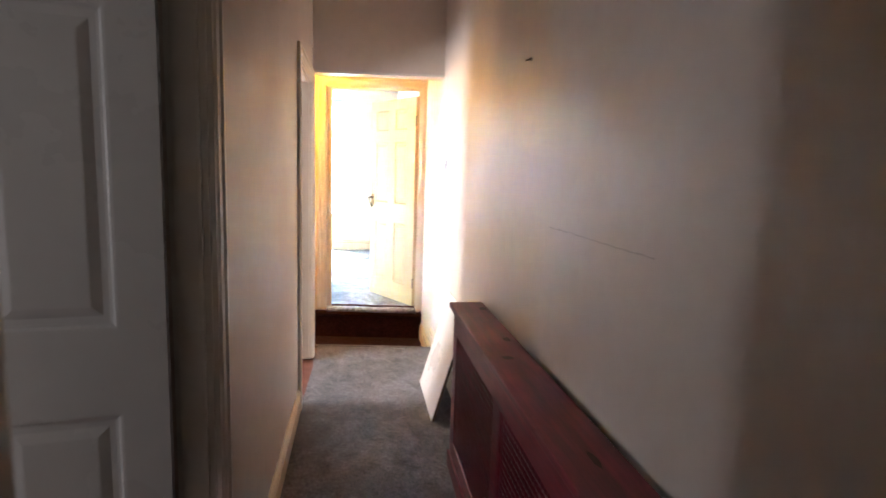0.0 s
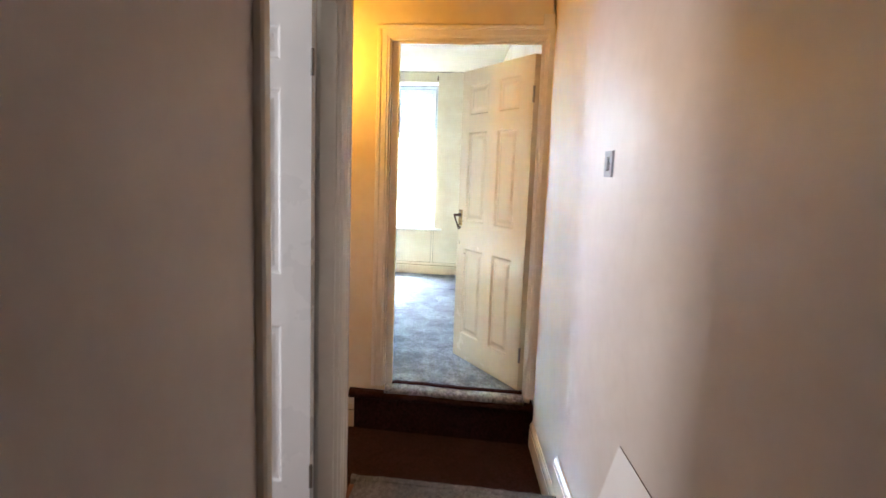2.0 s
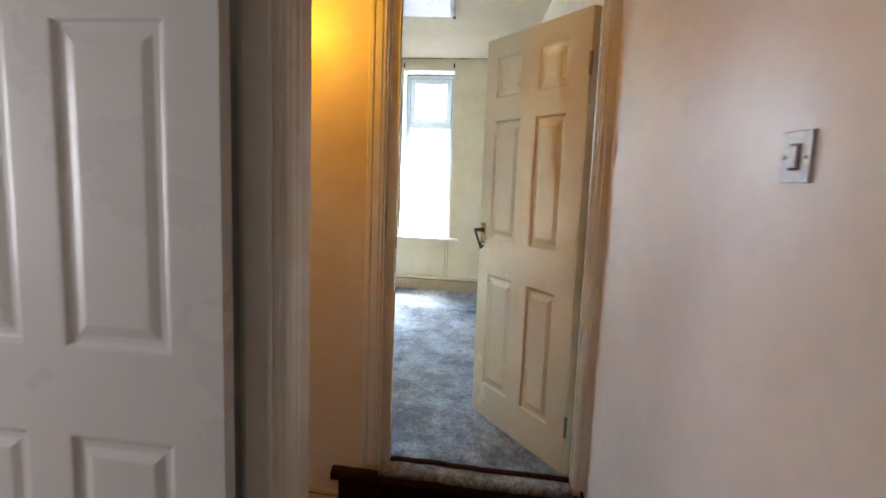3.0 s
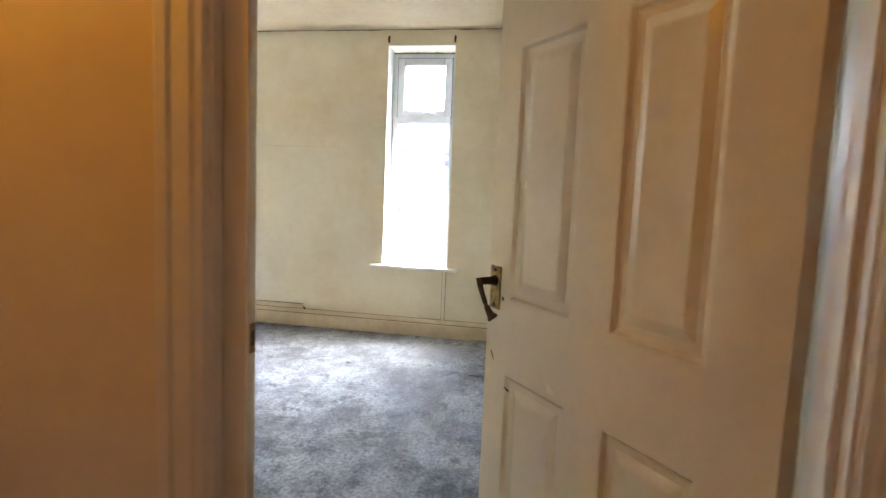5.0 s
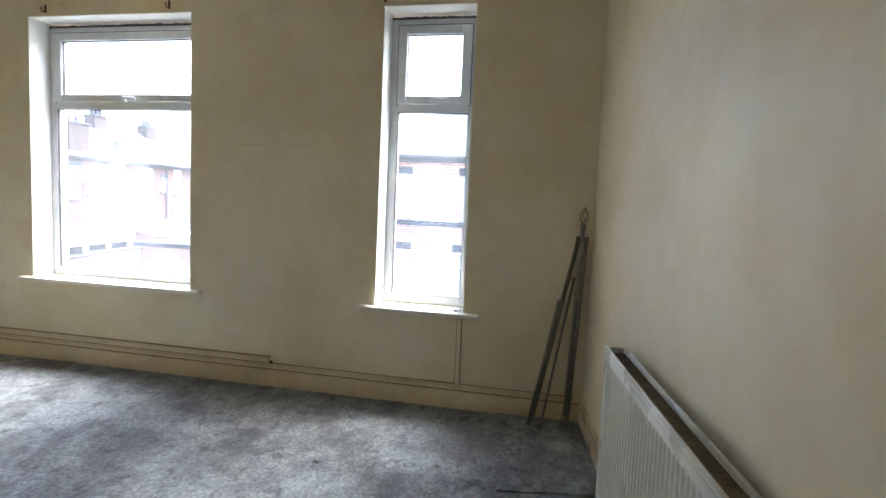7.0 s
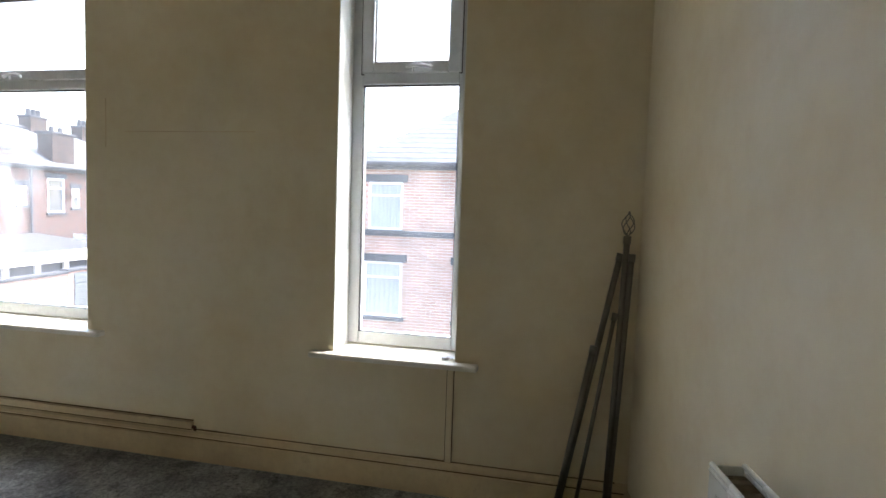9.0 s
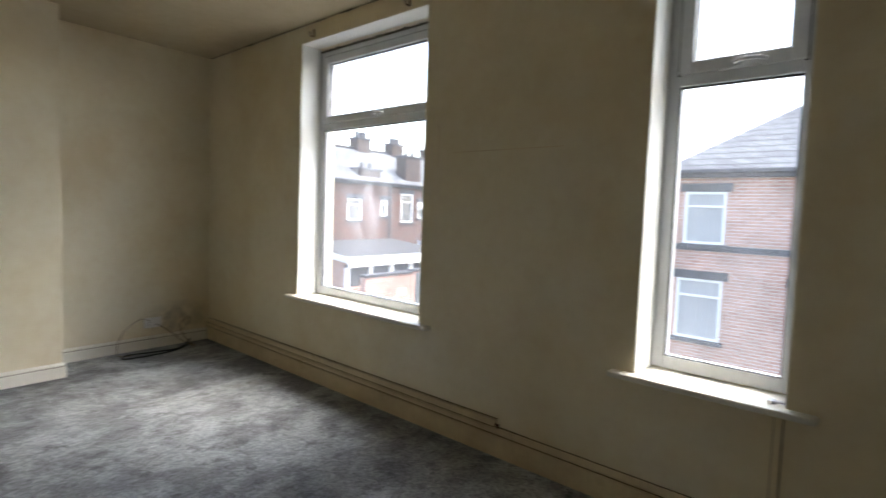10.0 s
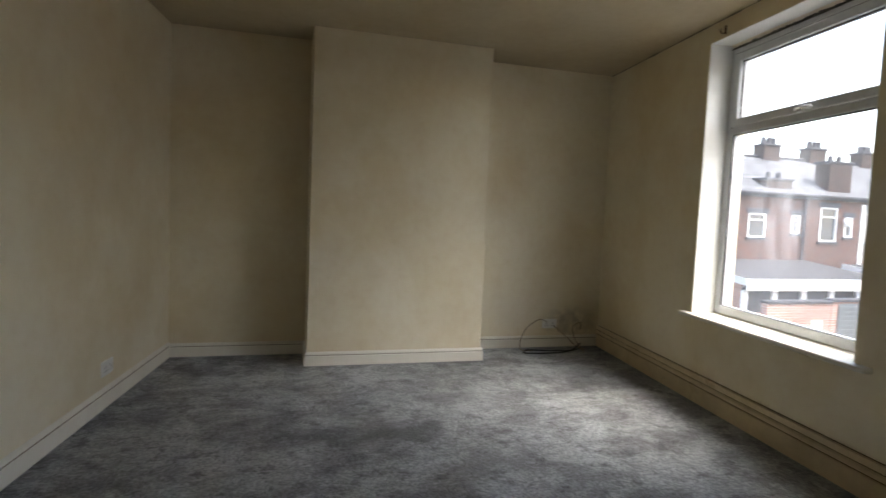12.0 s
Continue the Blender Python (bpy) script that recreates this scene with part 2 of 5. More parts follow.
M_GLASS, nt, b = nodes_of("window_glass")
b.inputs["Base Color"].default_value = (1, 1, 1, 1)
b.inputs["Roughness"].default_value = 0.0
b.inputs["Transmission Weight"].default_value = 1.0
b.inputs["IOR"].default_value = 1.02
# faint white veil in the glass: dirt haze plus the glare washing out the view
tl = nt.nodes.new("ShaderNodeBsdfTranslucent")
tl.inputs[0].default_value = (0.9, 0.92, 0.95, 1)
ms = nt.nodes.new("ShaderNodeMixShader")
gn = noise_node(nt, 3.0, 5, 0.6, coords(nt))
nt.links.new(ramp(nt, gn.outputs[0], [(0.35, (0.014,) * 3), (0.7, (0.032,) * 3)]), ms.inputs[0])
nt.links.new(b.outputs[0], ms.inputs[1])
nt.links.new(tl.outputs[0], ms.inputs[2])
nt.links.new(ms.outputs[0], nt.nodes["Material Output"].inputs[0])

# ---- building helpers ----


def sk(x, y0):
    """The y of a cross wall line at x."""
    return y0 + K * x


def mesh_ob(name, bm, mat, parent=None, smooth=False):
    me = bpy.data.meshes.new(name)
    bmesh.ops.recalc_face_normals(bm, faces=bm.faces)
    bm.to_mesh(me)
    bm.free()
    if smooth:
        for p in me.polygons:
            p.use_smooth = True
    for m in (mat if isinstance(mat, (list, tuple)) else [mat]):
        me.materials.append(m)
    ob = new(name, me)
    if parent is not None:
        ob.parent = parent
    return ob


def part(name, bm, mat, parent, label="", smooth=False):
    return tagged(mesh_ob(name, bm, mat, parent, smooth), label)


def thing(name, m, label, category, group="", kind=""):
    e = new(name)
    e.matrix_world = m
    return tagged(e, label, category, group, kind)


def prism(plan, z0, z1, bm=None):
    """An upright solid over a plan of (x, y) corners."""
    bm = bm or bmesh.new()
    lo = [bm.verts.new((x, y, z0)) for x, y in plan]
    hi = [bm.verts.new((x, y, z1)) for x, y in plan]
    n = len(plan)
    bm.faces.new(lo[::-1])
    bm.faces.new(hi)
    for i in range(n):
        j = (i + 1) % n
        bm.faces.new((lo[i], lo[j], hi[j], hi[i]))
    return bm


def box(x0, y0, z0, x1, y1, z1, bevel=0.0, bm=None, seg=2):
    own = bmesh.new()
    prism([(x0, y0), (x1, y0), (x1, y1), (x0, y1)], z0, z1, own)
    if bevel:
        bmesh.ops.bevel(own, geom=own.edges[:], offset=bevel, segments=seg, affect='EDGES', profile=0.6)
    if bm is None:
        return own
    joined(bm, own)
    return bm


def joined(bm, other):
    me = bpy.data.meshes.new("tmp")
    other.to_mesh(me)
    other.free()
    bm.from_mesh(me)
    bpy.data.meshes.remove(me)
    return bm


def wall_grid(us, zs, holes, place, t0, t1, bm=None):
    """A wall with rectangular holes; place(u, d, z) maps along, through and up to the world; t0 and t1 its faces."""
    bm = bm or bmesh.new()
    us, zs = sorted(set(us)), sorted(set(zs))

    def solid(i, j):
        if not (0 <= i < len(us) - 1 and 0 <= j < len(zs) - 1):
            return False
        u, z = (us[i] + us[i + 1]) / 2, (zs[j] + zs[j + 1]) / 2
        return not any(a < u < b and c < z < d for a, b, c, d in holes)

    made = {}

    def v(i, j, t):
        key = (i, j, t)
        if key not in made:
            made[key] = bm.verts.new(place(us[i], t, zs[j]))
        return made[key]

    for i in range(len(us) - 1):
        for j in range(len(zs) - 1):
            if not solid(i, j):
                continue
            bm.faces.new([v(i, j, t0), v(i + 1, j, t0), v(i + 1, j + 1, t0), v(i, j + 1, t0)])
            bm.faces.new([v(i, j, t1), v(i, j + 1, t1), v(i + 1, j + 1, t1), v(i + 1, j, t1)])
            if not solid(i - 1, j):
                bm.faces.new([v(i, j, t0), v(i, j + 1, t0), v(i, j + 1, t1), v(i, j, t1)])
            if not solid(i + 1, j):
                bm.faces.new([v(i + 1, j, t0), v(i + 1, j, t1), v(i + 1, j + 1, t1), v(i + 1, j + 1, t0)])
            if not solid(i, j - 1):
                bm.faces.new([v(i, j, t0), v(i, j, t1), v(i + 1, j, t1), v(i + 1, j, t0)])
            if not solid(i, j + 1):
                bm.faces.new([v(i, j + 1, t0), v(i + 1, j + 1, t0), v(i + 1, j + 1, t1), v(i, j + 1, t1)])
    return bm


def cross(y0):
    """Maps (x, depth, z) on to the skewed cross wall whose face crosses x = 0 at y0."""
    return lambda x, d, z: (x + NX * d, sk(x, y0) + NY * d, z)


def wall_frame(x, y0, z=0.0):
    """The pose of a thing on a cross wall: local x along the wall, y into it, z up."""
    return pose(x, sk(x, y0), z, 0, 0, math.degrees(math.atan(K)))


def swept(path, profile, bm=None, closed=False):
    """A moulding: profile of (out, up) carried along a plan path of (x, y, z); out is to the left of the path, mitred."""
    bm = bm or bmesh.new()
    rings = []
    pts = [Vector(p) for p in path]
    for i, p in enumerate(pts):
        a = (pts[i] - pts[i - 1]).normalized() if i else (pts[1] - pts[0]).normalized()
        c = (pts[i + 1] - pts[i]).normalized() if i < len(pts) - 1 else a
        na, nc = Vector((-a.y, a.x, 0)), Vector((-c.y, c.x, 0))
        n = (na + nc).normalized()
        n /= max(n.dot(na), 0.3)
        rings.append([bm.verts.new(p + n * o + Vector((0, 0, u))) for o, u in profile])
    m = len(profile)
    for r, s in zip(rings, rings[1:]):
        for k in range(m):
            bm.faces.new((r[k], r[(k + 1) % m], s[(k + 1) % m], s[k]))
    bm.faces.new(rings[0][::-1])
    bm.faces.new(rings[-1])
    return bm


def skirting(name, path, height, label, mat=None, thick=0.018):
    h, t = height, thick
    prof = [(0, 0), (t, 0), (t, h * 0.70), (t * 0.72, h * 0.73), (t * 0.72, h * 0.78), (t * 0.95, h * 0.82), (t * 0.75, h * 0.90), (t * 0.35, h * 0.96), (t * 0.3, h), (0, h)]
    o = tagged(mesh_ob(name, swept(path, prof), mat or M_SKIRT), label, "baseboard", "", "structure")
    # a thin brown line laid along the groove of the moulding
    part("dark_line", swept(path, [(t * 0.6, h * 0.737), (t * 0.82, h * 0.737), (t * 0.82, h * 0.768), (t * 0.6, h * 0.768)]), M_GRIME_SHADE, o, "brown line in the moulding")
    return o


def tube(points, radius, bm=None, seg=8, caps=True):
    bm = bm or bmesh.new()
    pts = [Vector(p) for p in points]
    rings = []
    up = Vector((0, 0, 1))
    for i, p in enumerate(pts):
        d = (pts[min(i + 1, len(pts) - 1)] - pts[max(i - 1, 0)]).normalized()
        ref = up if abs(d.dot(up)) < 0.9 else Vector((1, 0, 0))
        a = d.cross(ref).normalized()
        c = d.cross(a)
        r = radius[i] if isinstance(radius, (list, tuple)) else radius
        rings.append([bm.verts.new(p + (a * math.cos(2 * math.pi * k / seg) + c * math.sin(2 * math.pi * k / seg)) * r) for k in range(seg)])
    for r, s in zip(rings, rings[1:]):
        for k in range(seg):
            bm.faces.new((r[k], r[(k + 1) % seg], s[(k + 1) % seg], s[k]))
    if caps:
        bm.faces.new(rings[0][::-1])
        bm.faces.new(rings[-1])
    return bm


def smooth_line(points, n=8):
    """A Catmull-Rom line through the points."""
    p = [Vector(q) for q in points]
    p = [p[0] * 2 - p[1]] + p + [p[-1] * 2 - p[-2]]
    out = []
    for i in range(1, len(p) - 2):
        for k in range(n):
            t = k / n
            a, b_, c, d = p[i - 1], p[i], p[i + 1], p[i + 2]
            out.append(0.5 * ((2 * b_) + (c - a) * t + (2 * a - 5 * b_ + 4 * c - d) * t * t + (3 * b_ - a - 3 * c + d) * t ** 3))
    out.append(p[-2])
    return out


# ---- the large structure ----
XL, XR = -0.43, 0.50                          # faces of the landing's side walls
ZL, ZW = -0.092, -0.278                       # landing floor and sunken floor before the step
CEIL, CEIL_L = 2.51, 2.62
Y_HALL, Y_ROOM, Y_N = 5.42, 5.53, 9.25        # cross lines: door wall (hall face, room face), window wall
XW_, XE = -4.79, 0.48                         # room's west and east faces
D1 = (0.80, 1.56)                             # openings in the landing's left wall
D2 = (3.46, 4.27)
Y_END = 4.36                                  # end of the landing's left wall
HEAD = 1.90


def along_y(x):
    return lambda u, d, z: (x - d, u, z)


def struct(name, bm, mat, label, category):
    return tagged(mesh_ob(name, bm, mat), label, category, "", "structure")


# landing, left wall with two doorways
struct("wall_landing_west", wall_grid([-1.6, D1[0] - 0.03, D1[1] + 0.03, D2[0] - 0.03, D2[1] + 0.03, Y_END], [-0.4, HEAD + 0.003, CEIL_L],
       [(D1[0] - 0.03, D1[1] + 0.03, -0.4, HEAD + 0.003), (D2[0] - 0.03, D2[1] + 0.03, -0.4, HEAD + 0.003)], along_y(XL), 0.0, 0.075), M_HALL,
       "magnolia painted landing wall with two doorways", "wall")
# one long side wall: landing, stairhead and room
struct("wall_east", wall_grid([-1.6, sk(XR, Y_HALL) + 0.05], [-0.4, CEIL_L], [], lambda u, d, z: (XR + d, u, z), 0.0, 0.2), M_HALL,
       "silk magnolia party wall along the landing", "wall")
struct("wall_room_east", wall_grid([sk(XE, Y_HALL) + 0.05, sk(XE, Y_N)], [-0.2, CEIL + 0.1], [], lambda u, d, z: (XE + d, u, z), 0.0, 0.2), M_WALL,
       "cream painted wall behind the radiator", "wall")
# downstand between landing and stairhead
struct("lintel", prism([(XL, sk(XL, 4.385)), (XR, sk(XR, 4.385)), (XR, sk(XR, 4.50)), (XL, sk(XL, 4.50))], 1.975, CEIL_L), M_HALL,
       "painted downstand beam across the landing", "lintel")
struct("trim", prism([(XL, sk(XL, 4.378)), (XR, sk(XR, 4.378)), (XR, sk(XR, 4.505)), (XL, sk(XL, 4.505))], 1.962, 1.978), M_GLOSS,
       "white painted edge under the downstand", "trim")
# stairhead: partition, outer wall, ceilings
struct("wall_stair_south", prism([(-2.6, sk(-2.6, 4.30) - 0.15), (XL - 0.075, 4.40), (XL, 4.36), (XL, sk(XL, 4.385) + 0.06), (-2.6, sk(-2.6, 4.40))], -2.4, CEIL_L), M_HALL,
       "painted wall beside the stairs", "wall")
struct("wall_stair_west", box(-2.75, 4.3, -2.4, -2.6, 5.76, CEIL_L), M_HALL, "painted wall at the foot of the stairs", "wall")
struct("ceiling_landing", box(-3.1, -1.7, CEIL_L, 0.75, 4.6, CEIL_L + 0.1), M_CEIL_L, "white painted landing ceiling", "ceiling")
struct("ceiling_stair", prism([(-2.75, 4.6), (0.75, 4.6), (0.75, sk(0.75, Y_HALL) + 0.05), (-2.75, sk(-2.75, Y_HALL) + 0.05)], CEIL_L, CEIL_L + 0.1), M_CEIL_L, "white painted ceiling above the stairs", "ceiling")
struct("wall_landing_south", box(-3.1, -1.75, -0.4, 0.7, -1.6, CEIL_L), M_HALL, "plain painted end wall", "wall")

# door wall between stairhead and front room
OP = (-0.387, 0.446)
struct("wall_room_south", wall_grid([XW_ - 0.2, OP[0] - 0.03, OP[1] + 0.03, XE + 0.0], [-0.4, 0.0, 2.045, CEIL_L + 0.1],
       [(OP[0] - 0.03, OP[1] + 0.03, 0.0, 2.045)], cross(Y_HALL), 0.0, 0.11), M_WALL,
       "painted wall with the front room's doorway", "wall")

# window wall
W1, W2, WZ = (-3.338, -2.075), (-0.792, -0.237), (0.587, 2.388)
struct("wall_north", wall_grid([XW_ - 0.3, W1[0], W1[1], W2[0], W2[1], XE + 0.3], [-0.3, WZ[0], WZ[1], CEIL + 0.15],
       [(*W1, *WZ), (*W2, *WZ)], cross(Y_N), 0.0, 0.30), M_WALL, "cream painted wall with two tall windows", "wall")
struct("wall_west", box(XW_ - 0.2, sk(XW_, Y_ROOM) - 0.2, -0.3, XW_, sk(XW_, Y_N) + 0.1, CEIL + 0.15), M_WALL, "cream painted alcove wall", "wall")
CB = (-4.412, 7.14, 8.53)
struct("chimney_breast", box(XW_, CB[1], 0.0, CB[0], CB[2], CEIL, 0.006), M_WALL, "cream painted chimney breast without fireplace", "wall")
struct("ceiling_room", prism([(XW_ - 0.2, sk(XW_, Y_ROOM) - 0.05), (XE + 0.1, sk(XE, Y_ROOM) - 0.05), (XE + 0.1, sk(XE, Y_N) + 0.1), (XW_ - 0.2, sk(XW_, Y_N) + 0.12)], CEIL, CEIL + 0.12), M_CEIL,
       "dull brownish cream painted ceiling", "ceiling")

# floors
struct("floor", prism([(XW_ - 0.1, sk(XW_, Y_HALL) + 0.055), (XE + 0.1, sk(XE, Y_HALL) + 0.055), (XE + 0.1, sk(XE, Y_N) + 0.05), (XW_ - 0.1, sk(XW_, Y_N) + 0.05)], -0.16, 0.0), M_CARPET,
       "worn grey carpet over the front room floor", "floor")


def carpet_nosing(name, x0, x1, y0, z, thick, back, mat, label, sign=1):
    """A carpeted step edge across the passage, rounded at the front; it reaches back from the line y0."""
    r = thick / 2
    prof = [(back, -thick), (back, 0)]
    for k in range(0, 9):
        a = math.pi / 2 - math.pi * k / 8
        prof.append((r * 0.9 - 0.0 - r * math.cos(a), -r + r * math.sin(a)))
    bm = bmesh.new()
    n = 26
    rings = []
    for i in range(n + 1):
        x = x0 + (x1 - x0) * i / n
        wob = 0.006 * noise.noise((x * 9, y0, 3.1)) + 0.003 * noise.noise((x * 31, y0, 7.7))
        rings.append([bm.verts.new((x, sk(x, y0) + sign * o + wob, z + u + wob * 0.5)) for o, u in prof])
    m = len(prof)
    for r0, r1 in zip(rings, rings[1:]):
        for k in range(m):
            bm.faces.new((r0[k], r0[(k + 1) % m], r1[(k + 1) % m], r1[k]))
    bm.faces.new(rings[0])
    bm.faces.new(rings[-1][::-1])
    return struct(name, bm, mat, label, "step")


struct("floor_landing", prism([(-3.0, -1.6), (XR, -1.6), (XR, sk(XR, 4.56)), (XL, sk(XL, 4.50)), (XL, 4.36), (XL - 0.02, 4.30), (-3.0, 4.6)], -0.4, ZL - 0.012), M_RED,
       "red-brown floor under the landing carpet", "floor")
struct("carpet_landing", prism([(XL + 0.012, -1.6), (XR, -1.6), (XR, sk(XR, 4.545)), (XL + 0.03, sk(XL, 4.545)), (XL + 0.012, 4.30), (XL + 0.030, 4.12), (XL + 0.012, 3.50)], ZL - 0.012, ZL), M_CARPET2,
       "grey landing carpet with a cut edge", "carpet")
carpet_nosing("landing_edge", XL, XR, 4.575, ZL + 0.003, 0.035, 0.05, M_CARPET2, "grey carpet turned over the landing edge", -1)
struct("floor_stairhead", prism([(-1.15, sk(-1.15, 4.40)), (XR, sk(XR, 4.40)), (XR, sk(XR, 5.46)), (-1.15, sk(-1.15, 5.46))], -0.45, ZW), M_BROWN,
       "dark brown carpet of the sunken stairhead", "floor")
for i in range(3):
    struct("stair_" + "abc"[i], prism([(-1.15 - 0.24 * i - 0.24, sk(-1.4, 4.40)), (-1.15 - 0.24 * i, sk(-1.15, 4.40)), (-1.15 - 0.24 * i, sk(-1.15, 5.42)), (-1.15 - 0.24 * i - 0.24, sk(-1.4, 5.42))],
           -2.3, ZW - 0.19 * (i + 1)), M_BROWN, "dark brown carpeted stair", "step")
# step up into the room
STEP_X = (-0.60, XR)
struct("step_riser", prism([(STEP_X[0] + 0.03, sk(STEP_X[0], 5.395)), (STEP_X[1], sk(STEP_X[1], 5.395)), (STEP_X[1], sk(STEP_X[1], 5.43)), (STEP_X[0] + 0.03, sk(STEP_X[0], 5.43))], ZW - 0.01, -0.05), M_BROWN,
       "dark brown carpeted riser", "step")
carpet_nosing("step_nosing", STEP_X[0], STEP_X[1] - 0.005, 5.365, -0.03, 0.05, 0.12, M_BROWN, "rounded brown carpet nosing of the step", 1)
carpet_nosing("threshold", OP[0] + 0.004, OP[1] - 0.004, 5.374, 0.006, 0.045, 0.185, M_CARPET, "worn grey carpet strip rolled over the threshold", 1)

carpet_nosing("threshold_seam", OP[0] + 0.004, OP[1] - 0.004, 5.448, 0.016, 0.022, 0.030, M_BROWN, "dark brown carpet seam across the doorway", 1)

# side rooms, seen only as slivers and light
struct("wall_side_west", wall_grid([-1.6, 0.11, 0.41, 2.82, 3.98, 5.0], [-0.4, 0.75, 1.05, 1.45, 1.75, CEIL_L],
       [(0.11, 0.41, 1.05, 1.45), (2.82, 3.98, 0.75, 1.75)], along_y(-2.9), 0.0, 0.15), M_HALL, "plain wall with the side rooms' windows", "wall")
# added panels behind both openings, out of view, to keep the sky's light out
struct("sky_blocker_bath", box(-3.10, 2.78, 0.71, -3.055, 4.02, 1.79, 0.004), M_REVEAL, "unseen white panel keeping sky light out of the side room's window", "window")
struct("sky_blocker_back", box(-3.10, 0.07, 1.01, -3.055, 0.45, 1.49, 0.004), M_REVEAL, "unseen white panel keeping sky light out of the back room's window", "window")
struct("wall_side_between", box(-2.9, 1.61, -0.4, XL - 0.075, 1.68, CEIL_L), M_HALL, "plain partition between side rooms", "wall")

# ---- skirting ----
skirting("baseboard_landing_west", [(XL, D1[1] + 0.09, ZL), (XL, D2[0] - 0.075, ZL)][::-1], 0.125, "cream gloss baseboard along the landing")
skirting("baseboard_landing_east", [(XR, -1.6, ZL), (XR, 4.60, ZL)], 0.135, "cream gloss baseboard behind the radiator cover")
skirting("baseboard_stairhead_east", [(XR, sk(XR, 4.58), ZW), (XR, sk(XR, 5.39), ZW)], 0.15, "yellowed gloss baseboard in the stairhead")
skirting("baseboard_stairhead_north", [(STEP_X[0] + 0.03, sk(STEP_X[0], Y_HALL), ZW), (-1.15, sk(-1.15, Y_HALL), ZW)], 0.14, "yellowed gloss baseboard beside the step")
skirting("baseboard_north", [(XE, sk(XE, Y_N), 0), (XW_, sk(XW_, Y_N), 0)], 0.15, "cream gloss baseboard under the windows")
skirting("baseboard_west", [(XW_, sk(XW_, Y_N), 0), (XW_, CB[2], 0), (CB[0], CB[2], 0), (CB[0], CB[1], 0), (XW_, CB[1], 0), (XW_, sk(XW_, Y_ROOM), 0)], 0.105, "white gloss baseboard round the chimney breast", M_GLOSS)
skirting("baseboard_south", [(XW_, sk(XW_, Y_ROOM), 0), (OP[0] - 0.10, sk(OP[0] - 0.10, Y_ROOM), 0)], 0.115, "white gloss baseboard", M_GLOSS)
skirting("baseboard_east", [(XE, sk(XE, Y_ROOM) + 0.02, 0), (XE, sk(XE, Y_N), 0)], 0.13, "cream gloss baseboard beside the radiator")

# ---- doors ----


def frame_parts(parent, w, h, depth, arch=0.075, stop=0.012, sides=(1, 1), lock_stop=None):
    """A door lining with stops and architraves. Local x along the opening from 0 to w, y through it, z up."""
    t = 0.028
    part("jamb", box(-t, -0.002, 0, 0, depth + 0.002, h, 0.003), M_GLOSS, parent)
    part("jamb", box(w, -0.002, 0, w + t, depth + 0.002, h, 0.003), M_GLOSS, parent)
    part("head", box(-t, -0.002, h, w + t, depth + 0.002, h + t, 0.003), M_GLOSS, parent)
    part("door_stop", box(0, 0.022, 0, lock_stop or stop, depth - 0.062, h, 0.002), M_GLOSS, parent)
    part("door_stop", box(w - stop, 0.022, 0, w, depth - 0.062, h, 0.002), M_GLOSS, parent)
    part("door_stop", box(stop, 0.022, h - stop, w - stop, depth - 0.062, h, 0.002), M_GLOSS, parent)
    for side in (0, 1):
        if not sides[side]:
            continue
        y0 = -0.002 if side == 0 else depth + 0.002
        s = -1 if side == 0 else 1
        # moulded architrave: path up one side, over and down the other
        prof_out = [(0, 0), (0.010, 0.004), (0.012, 0.014), (0.016, 0.020), (0.016, arch * 0.62), (0.021, arch * 0.70), (0.021, arch * 0.92), (0.015, arch), (0, arch)]
        bm = bmesh.new()
        rings = []
        for px, pz, dx, dz in ((-0.006, 0, -1, 0), (-0.006, h + 0.006, -1, 1), (w + 0.006, h + 0.006, 1, 1), (w + 0.006, 0, 1, 0)):
            rings.append([bm.verts.new((px + dx * a, y0 + s * o, pz + dz * a)) for o, a in prof_out])
        m = len(prof_out)
        for r0, r1 in zip(rings, rings[1:]):
            for k in range(m):
                bm.faces.new((r0[k], r0[(k + 1) % m], r1[(k + 1) % m], r1[k]))
        bm.faces.new(rings[0])
        bm.faces.new(rings[-1][::-1])
        part("architrave", bm, M_GLOSS, parent)


PZ = [(0.172, 0.777), (0.957, 1.559), (1.662, 1.864)]
PZ_SIDE = [(0.18, 0.80), (0.985, 1.645), (1.735, 1.86)]


